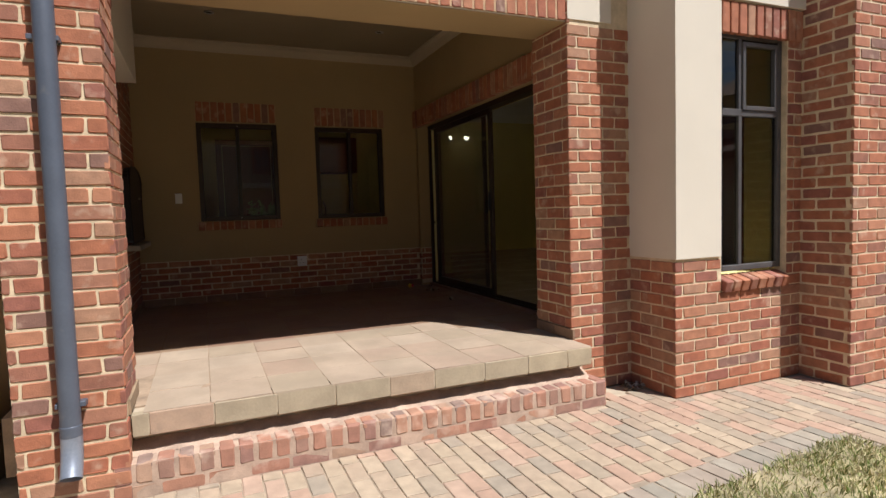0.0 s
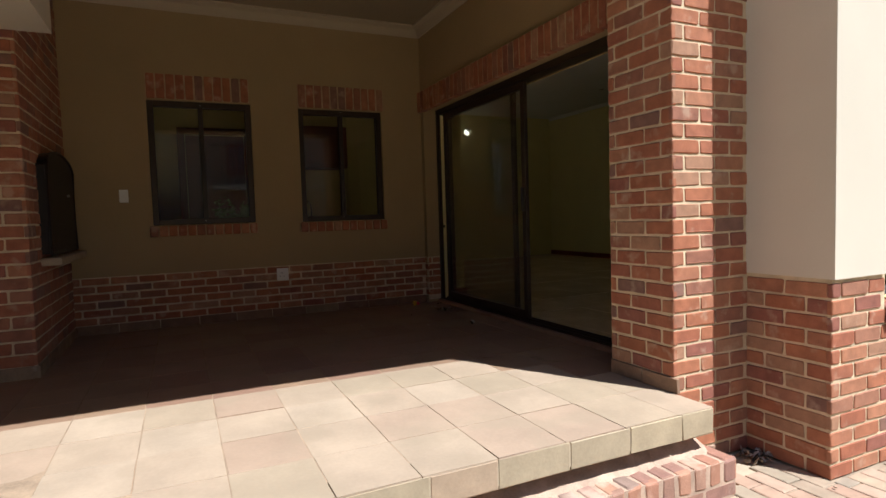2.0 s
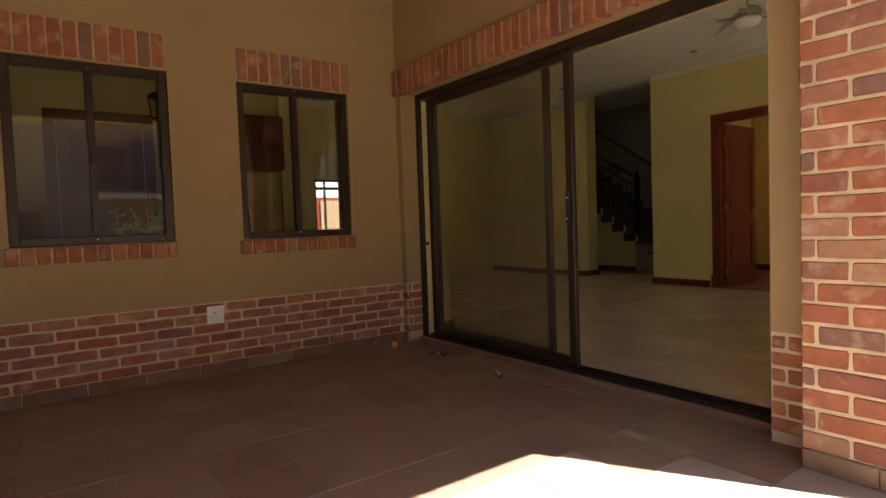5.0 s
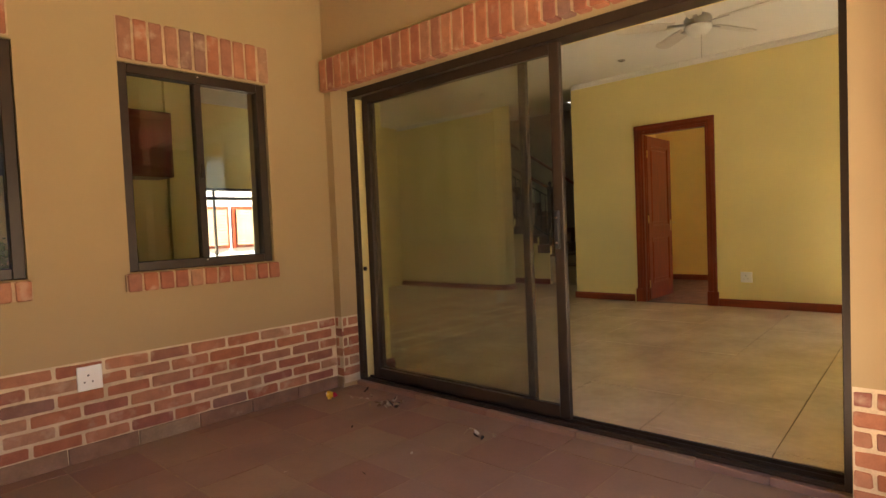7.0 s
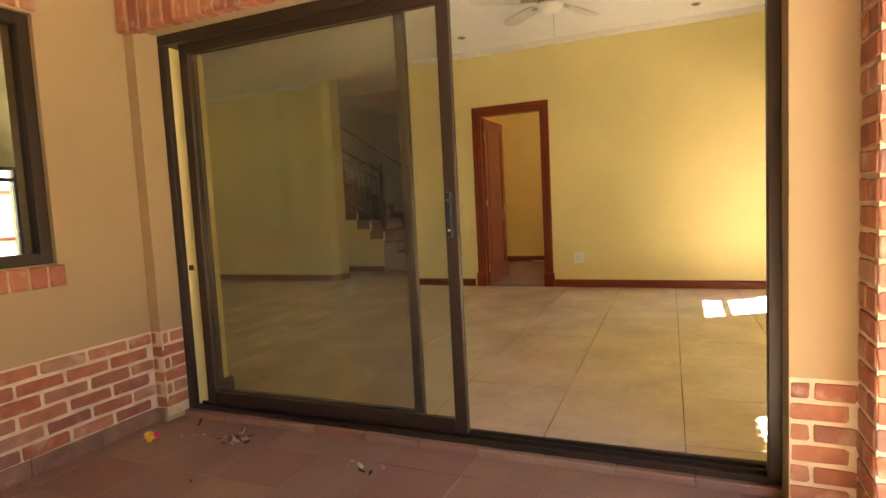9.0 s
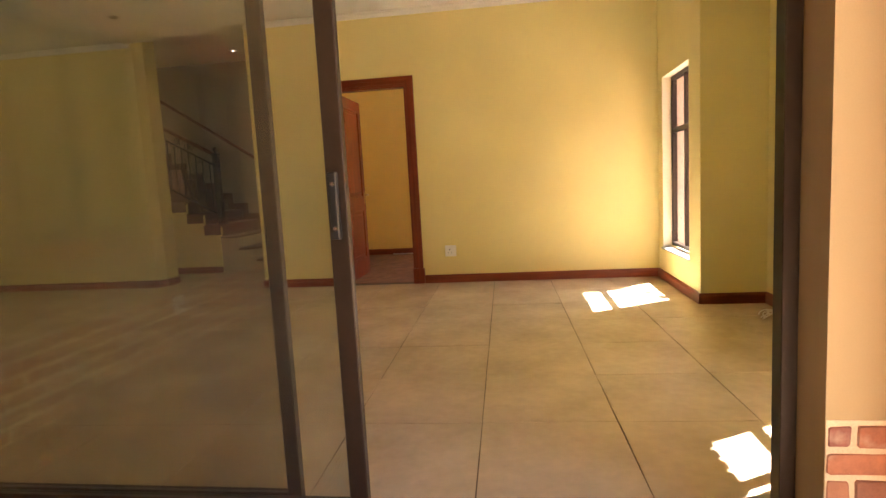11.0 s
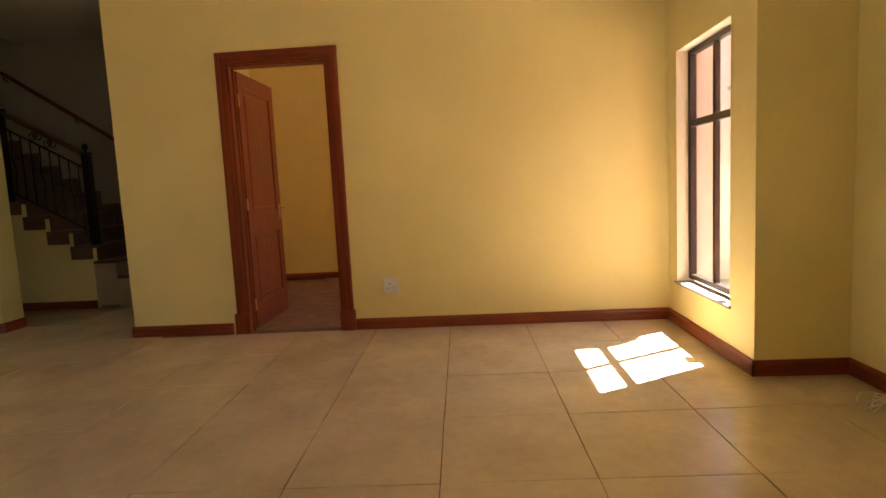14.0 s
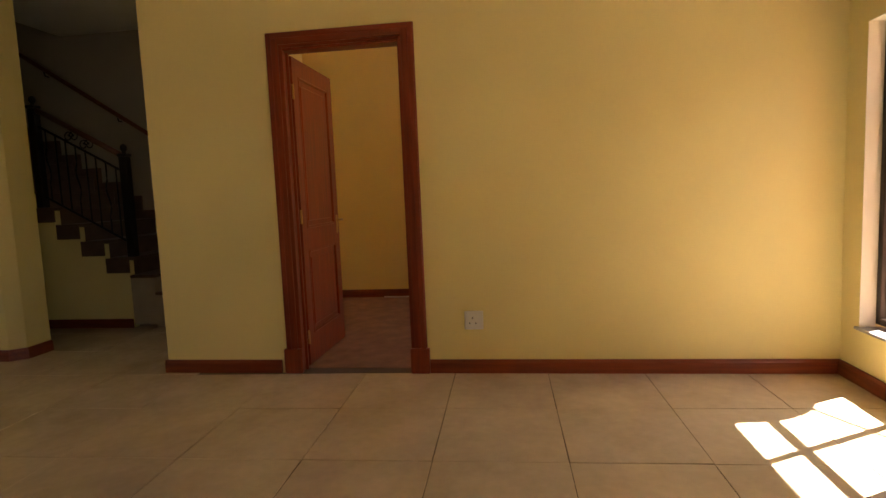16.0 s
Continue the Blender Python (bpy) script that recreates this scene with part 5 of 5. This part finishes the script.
part("casing", bevelled(boxes((0.06, 0.15, 8.76, 8.80, LOUNGE, 2.54), (0.87, 0.96, 8.76, 8.80, LOUNGE, 2.54)), 0.004), M_CUP, kd)
part("head_casing", bevelled(boxes((0.06, 0.96, 8.758, 8.80, 2.542, 2.63)), 0.004), M_CUP, kd)
kl = part("leaf", bevelled(boxes((0.155, 0.865, 8.785, 8.80, LOUNGE + 0.01, 2.535)), 0.003), M_CUP, kd)
for z_lo, z_hi in ((LOUNGE + 0.2, 1.3), (1.5, 2.4)):
    part("panel", bevelled(boxes((0.27, 0.75, 8.778, 8.785, z_lo, z_hi)), 0.003), M_CUP, kl)
lantern = thing("pendant_lantern", (0.88, 8.0, CEIL), "black iron pendant lantern in the dim kitchen", "lantern")
part("stem", tube([(0.88, 8.0, CEIL), (0.88, 8.0, 2.68)], 0.006, 6), M_IRON, lantern)
part("cap", lathe([(0, 0.05), (0.03, 0.045), (0.085, 0.0), (0.08, -0.012), (0, -0.012)], 4, (0.88, 8.0, 2.65)), M_IRON, lantern)
part("base", lathe([(0, 0.012), (0.055, 0.012), (0.055, 0.0), (0.02, -0.02), (0, -0.025)], 4, (0.88, 8.0, 2.46)), M_IRON, lantern)
for k in range(4):
    a = k * math.pi / 2
    part("post", tube([(0.88 + 0.05 * math.cos(a), 8.0 + 0.05 * math.sin(a), 2.465), (0.88 + 0.075 * math.cos(a), 8.0 + 0.075 * math.sin(a), 2.645)], 0.006, 6), M_IRON, lantern)

# pot plant on the counter behind the first patio window
M_FOLIAGE = mat("green_leaf", (1, 1, 1), 0.5, spread=0.2, scale=12, bump=0.1, per_island=[(0.20, 0.33, 0.06), (0.15, 0.26, 0.05), (0.27, 0.40, 0.10), (0.30, 0.40, 0.13)])
plant = thing("pot_plant", (0.56, 7.02, 1.36), "leafy green pot plant behind the kitchen window", "plant")
part("trough", bevelled(boxes((0.38, 0.74, 6.97, 7.08, 1.36, 1.425)), 0.006), mat("brown_clay_trough", (0.16, 0.08, 0.05), 0.8, spread=0.2, scale=20), plant)
stems = bmesh.new()
r = random.Random(5)
vs, fs = [], []
for s_ in range(26):
    root = Vector((r.uniform(0.42, 0.70), r.uniform(7.0, 7.05), 1.41))
    tip = root + Vector((r.uniform(-0.10, 0.10), r.uniform(-0.06, 0.06), r.uniform(0.05, 0.24)))
    cyl(stems, root, tip, 0.004, 0.002, 5)
    for k in range(16):
        p_ = root.lerp(tip, r.uniform(0.25, 1.05)) + Vector((r.gauss(0, 0.012), r.gauss(0, 0.012), r.gauss(0, 0.01)))
        d = Vector((r.gauss(0, 1), r.gauss(0, 1), r.uniform(-0.2, 1.0))).normalized()
        sd = d.cross(Vector((r.gauss(0, 1), r.gauss(0, 1), r.gauss(0, 1)))).normalized() * r.uniform(0.007, 0.012)
        ln = r.uniform(0.03, 0.055)
        fold = Vector((0, 0, -0.004))
        i0 = len(vs)
        vs += [tuple(p_), tuple(p_ + d * ln * 0.5 + sd), tuple(p_ + d * ln + fold), tuple(p_ + d * ln * 0.5 - sd), tuple(p_ + d * ln * 0.5 + fold)]
        fs += [(i0, i0 + 1, i0 + 4), (i0 + 1, i0 + 2, i0 + 4), (i0 + 2, i0 + 3, i0 + 4), (i0 + 3, i0, i0 + 4)]
part("stems", stems, M_FOLIAGE, plant)
me = bpy.data.meshes.new("foliage")
me.from_pydata(vs, [], fs)
me.materials.append(M_FOLIAGE)
fo = new("foliage", me)
fo.parent = plant
fo.matrix_parent_inverse = plant.matrix_basis.inverted()

# ---- lawn ----
M_LAWN = mat("dry_lawn_soil", (0.34, 0.28, 0.16), 0.95, spread=0.45, scale=3.0, fine=60, bump=0.8)
M_GRASS = mat("lawn_blades", (1, 1, 1), 0.8, spread=0.2, scale=3, per_island=[(0.22, 0.25, 0.06), (0.55, 0.47, 0.24), (0.42, 0.39, 0.16), (0.62, 0.54, 0.31), (0.19, 0.24, 0.05), (0.58, 0.50, 0.27)])
bm = bmesh.new()
rim = [(-12, -9), (3.29, -9), (3.29, field_edge(3.29) - 0.225), (-12, field_edge(-12) - 0.225)]
lo, hi = [[bm.verts.new((x, y, z)) for x, y in rim] for z in (-0.2, 0.004)]
bm.faces.new(lo[::-1])
bm.faces.new(hi)
for k in range(4):
    bm.faces.new((lo[k], lo[(k + 1) % 4], hi[(k + 1) % 4], hi[k]))
structure("lawn", bm, M_LAWN, "patchy dry lawn beside the paver path", "lawn")
r = random.Random(21)
vs, fs = [], []
for x0, x1, y0, y1, n_ in ((0.8, 3.34, 0.4, 1.60, 21000), (-4, 3.3, -3, 0.4, 9000), (-4, 0.8, 0.4, 1.46, 3500)):
    for _ in range(n_):
        x, y = r.uniform(x0, x1), r.uniform(y0, y1)
        if noise.noise(Vector((x * 2.2, y * 2.2, 0))) < -0.28 and r.random() < 0.7:
            continue
        if y > field_edge(x) - 0.215 + 0.05 * noise.noise(Vector((x * 6, 0, 3))):
            continue
        h, a, ln = r.uniform(0.02, 0.055), r.uniform(0, 6.28), r.uniform(0.0, 0.04)
        dx, dy = math.cos(a), math.sin(a)
        w_ = 0.0028
        k = len(vs)
        vs += [(x - dy * w_, y + dx * w_, 0), (x + dy * w_, y - dx * w_, 0), (x + dx * ln * 0.4 + dy * w_ * 0.7, y + dy * ln * 0.4 - dx * w_ * 0.7, h * 0.6), (x + dx * ln, y + dy * ln, h)]
        fs += [(k, k + 1, k + 2), (k, k + 2, k + 3)]
me = bpy.data.meshes.new("grass")
me.from_pydata(vs, [], fs)
me.materials.append(M_GRASS)
tagged(new("grass", me), "patchy straw-coloured and green lawn grass", "grass", kind="stuff")

# ---- boundary wall and neighbours ----
bw = thing("boundary_wall", (11.6, -2, 0), "pale rendered boundary wall with a brick coping", "boundary wall")
part("wall_face", boxes((11.5, 11.72, -9, 4, -0.1, 1.74)), M_RENDER, bw)
joined_slabs("coping_bricks", bw, M_BRICK_J, [(Vector((11.47, -9 + 0.045 + 0.085 * i, 1.79)), -Y, Z, 0.075, 0.105) for i in range(152)], 0.28, 0.006, 0.002, "red brick coping course")
structure("yard_paving", boxes((6.2, 11.5, -3.0, 2.6, -0.1, 0.012)), mat("grey_yard_concrete", (0.31, 0.285, 0.24), 0.9, spread=0.2, scale=3, fine=60, bump=0.3), "pale paved side yard", "pavement")


def house(name, label, x0, x1, y0, y1, eave, ridge, wall_mat, openings, along="y"):
    """A neighbour's house: walls, a gabled roof, windows (face axis, place, from, to, sill, head)."""
    h = thing(name, ((x0 + x1) / 2, (y0 + y1) / 2, 0), label, "house")
    bm = boxes((x0, x1, y0, y1, -0.1, eave))
    part("wall", bm, wall_mat, h)
    bm = bmesh.new()
    o = 0.45
    if along == "y":
        xm = (x0 + x1) / 2
        prof = [(x0 - o, eave - 0.12), (xm, ridge), (x1 + o, eave - 0.12), (x1 + o, eave + 0.04), (xm, ridge + 0.18), (x0 - o, eave + 0.04)]
        a = [bm.verts.new((x, y0 - o, z)) for x, z in prof]
        b = [bm.verts.new((x, y1 + o, z)) for x, z in prof]
        gab = [[(x0, y, eave), (xm, y, ridge), (x1, y, eave)] for y in (y0, y1)]
    else:
        ym = (y0 + y1) / 2
        prof = [(y0 - o, eave - 0.12), (ym, ridge), (y1 + o, eave - 0.12), (y1 + o, eave + 0.04), (ym, ridge + 0.18), (y0 - o, eave + 0.04)]
        a = [bm.verts.new((x0 - o, y, z)) for y, z in prof]
        b = [bm.verts.new((x1 + o, y, z)) for y, z in prof]
        gab = [[(x, y0, eave), (x, ym, ridge), (x, y1, eave)] for x in (x0, x1)]
    for k in range(6):
        n_ = (k + 1) % 6
        bm.faces.new((a[k], a[n_], b[n_], b[k]))
    for ring_ in (a, b):
        bm.faces.new((ring_[0], ring_[1], ring_[4], ring_[5]))
        bm.faces.new((ring_[1], ring_[2], ring_[3], ring_[4]))
    part("roof", bm, M_ROOF, h)
    for tri in gab:
        bm = bmesh.new()
        bm.faces.new([bm.verts.new(p) for p in tri])
        part("gable", bm, wall_mat, h)
    for ax, b_, a0, a1, zz0, zz1 in openings:
        wdw = part("window", ring(bmesh.new(), ax, a0, a1, zz0, zz1, b_ - 0.06, b_ + 0.06, 0.09), M_MERANTI, h)
        part("pane", bar(ax, a0 + 0.09, a1 - 0.09, zz0 + 0.09, zz1 - 0.09, b_ - 0.02, b_ + 0.02), M_DARKPANE, wdw)
        part("mullion", bar(ax, (a0 + a1) / 2 - 0.03, (a0 + a1) / 2 + 0.03, zz0 + 0.09, zz1 - 0.09, b_ - 0.04, b_ + 0.04), M_MERANTI, wdw)
    return h


M_DARKPANE = mat("dark_window_glass", (0.10, 0.11, 0.12), 0.08, spread=0.2, bump=0)
M_LOUVRE = wood("pale_louvre_wood", (0.42, 0.28, 0.17), (0.32, 0.20, 0.11), "X")
nb = house("neighbour_house", "pale pink two-storey neighbour house with brown roofs", 18.2, 25.0, -11.0, -2.5, 5.3, 6.8, M_PINK, [], "y")
part("lower_wing", boxes((17.0, 18.19, -11.0, -0.9, -0.1, 3.0)), M_PINK, nb)
part("fascia", boxes((16.55, 16.60, -11.2, -2.15, 2.95, 3.16)), M_ROOF, nb)
bm = bmesh.new()
q = [bm.verts.new(p) for p in ((16.5, -11.2, 3.12), (16.5, -2.1, 3.12), (18.19, -2.1, 3.75), (18.19, -11.2, 3.75), (16.5, -11.2, 3.2), (16.5, -2.1, 3.2), (18.19, -2.1, 3.83), (18.19, -11.2, 3.83))]
for f in ((3, 2, 1, 0), (4, 5, 6, 7), (0, 1, 5, 4), (1, 2, 6, 5), (2, 3, 7, 6), (3, 0, 4, 7)):
    bm.faces.new([q[k] for k in f])
part("lean_to_roof", bm, M_ROOF, nb)
part("rake_board", tube([(16.9, -1.7, 3.85), (16.9, -2.15, 3.05)], 0.07, 6), M_ROOF, nb)
wdw = part("window", ring(bmesh.new(), "y", -3.5, -2.65, 2.0, 2.85, 16.95, 17.05, 0.07), M_ROOF, nb)
part("pane", bar("y", -3.43, -2.72, 2.07, 2.78, 16.98, 17.02), M_DARKPANE, wdw)
for k in range(5):
    part("burglar_bar", bar("y", -3.36 + k * 0.14, -3.34 + k * 0.14, 2.07, 2.78, 16.93, 16.95), M_WHITE, wdw)
nh = house("courtyard_house", "white rendered house with wooden louvre windows", -2.0, 16.0, 19.0, 26.0, 5.2, 7.4, M_WHITEWALL, [("x", 19.0, 7.1, 8.05, 1.2, 2.4), ("x", 19.0, 8.15, 9.1, 1.2, 2.4), ("x", 19.0, 4.5, 5.4, 1.2, 2.4)], "x")
for a in (7.2, 8.25, 4.6):
    lv = thing("window_shutter", (a, 18.9, 1.29), "orange-brown wooden louvre shutter on a white wall", "shutter", "louvre shutters")
    for i in range(12):
        part("slat", boxes((a, a + 0.75, 18.88, 18.93, 1.29 + i * 0.085, 1.36 + i * 0.085)), M_LOUVRE, lv)
structure("yard_north", boxes((-2, 12, 11.6, 19, -0.1, 0.3)), M_STAIR, "bright paved courtyard", "pavement")
# render darkened to a brown that carries the facade's shade
sh = house("opposite_house", "two-storey house across the garden, its shade in the brown render", -7.0, 9.0, -17.0, -9.0, 5.3, 7.8, mat("shaded_brown_render", (0.34, 0.27, 0.20), 0.9, spread=0.08, scale=1.2, bump=0.15), [("x", -9.0, 1.7, 2.4, 3.1, 4.2), ("x", -9.0, 2.6, 4.0, 2.9, 4.45), ("x", -9.0, -2.0, -0.6, 3.1, 4.2), ("x", -9.0, -2.0, 0.2, 0.3, 2.2), ("x", -9.0, 5.5, 6.9, 0.9, 2.2)], "x")
bal = thing("balcony", (3.2, -8.6, 2.6), "black railed balcony on the opposite house", "balcony")
part("slab", boxes((1.2, 5.0, -9.0, -8.1, 2.55, 2.70)), M_PLASTER, bal)
part("rail", tube([(1.25, -8.15, 3.2), (4.95, -8.15, 3.2)], 0.02, 6), M_IRON, bal)
for i in range(24):
    part("bar", tube([(1.3 + i * 0.155, -8.15, 2.70), (1.3 + i * 0.155, -8.15, 3.2)], 0.008, 5), M_IRON, bal)

# ---- satellite dish on the outer wall, which shades a corner of the sun patch ----
M_DISH = mat("pale_grey_dish_steel", (0.45, 0.45, 0.44), 0.5, metal=0.2, spread=0.08, bump=0.05)
dish = thing("satellite_dish", (7.82, 2.30, 3.19), "pale grey satellite dish bracketed to the wall", "satellite dish")
facing = look(SUN_FROM * 10 + Vector((7.82, 2.30, 3.19)), (7.82, 2.30, 3.19))
bm = lathe([(0, -0.07), (0.15, -0.06), (0.30, -0.025), (0.38, 0.01), (0.385, 0.004), (0.30, -0.033), (0.15, -0.068), (0, -0.078)], 40)
bm.transform(Matrix.Translation((7.82, 2.30, 3.19)) @ facing.to_3x3().to_4x4())
part("reflector", bm, M_DISH, dish, "", True)
feed = Vector((7.09, 1.83, 3.02))
part("feed_arm", tube([(7.60, 2.02, 3.10), feed], 0.014, 8), M_DISH, dish)
part("feed_head", bevelled(boxes((feed.x - 0.07, feed.x + 0.03, feed.y - 0.05, feed.y + 0.05, feed.z - 0.04, feed.z + 0.04)), 0.012), M_DISH, dish)
part("wall_bracket", tube([(7.85, 2.34, 3.12), (7.92, 2.42, 2.98), (7.92, 2.482, 2.98)], 0.02, 8), M_DISH, dish)
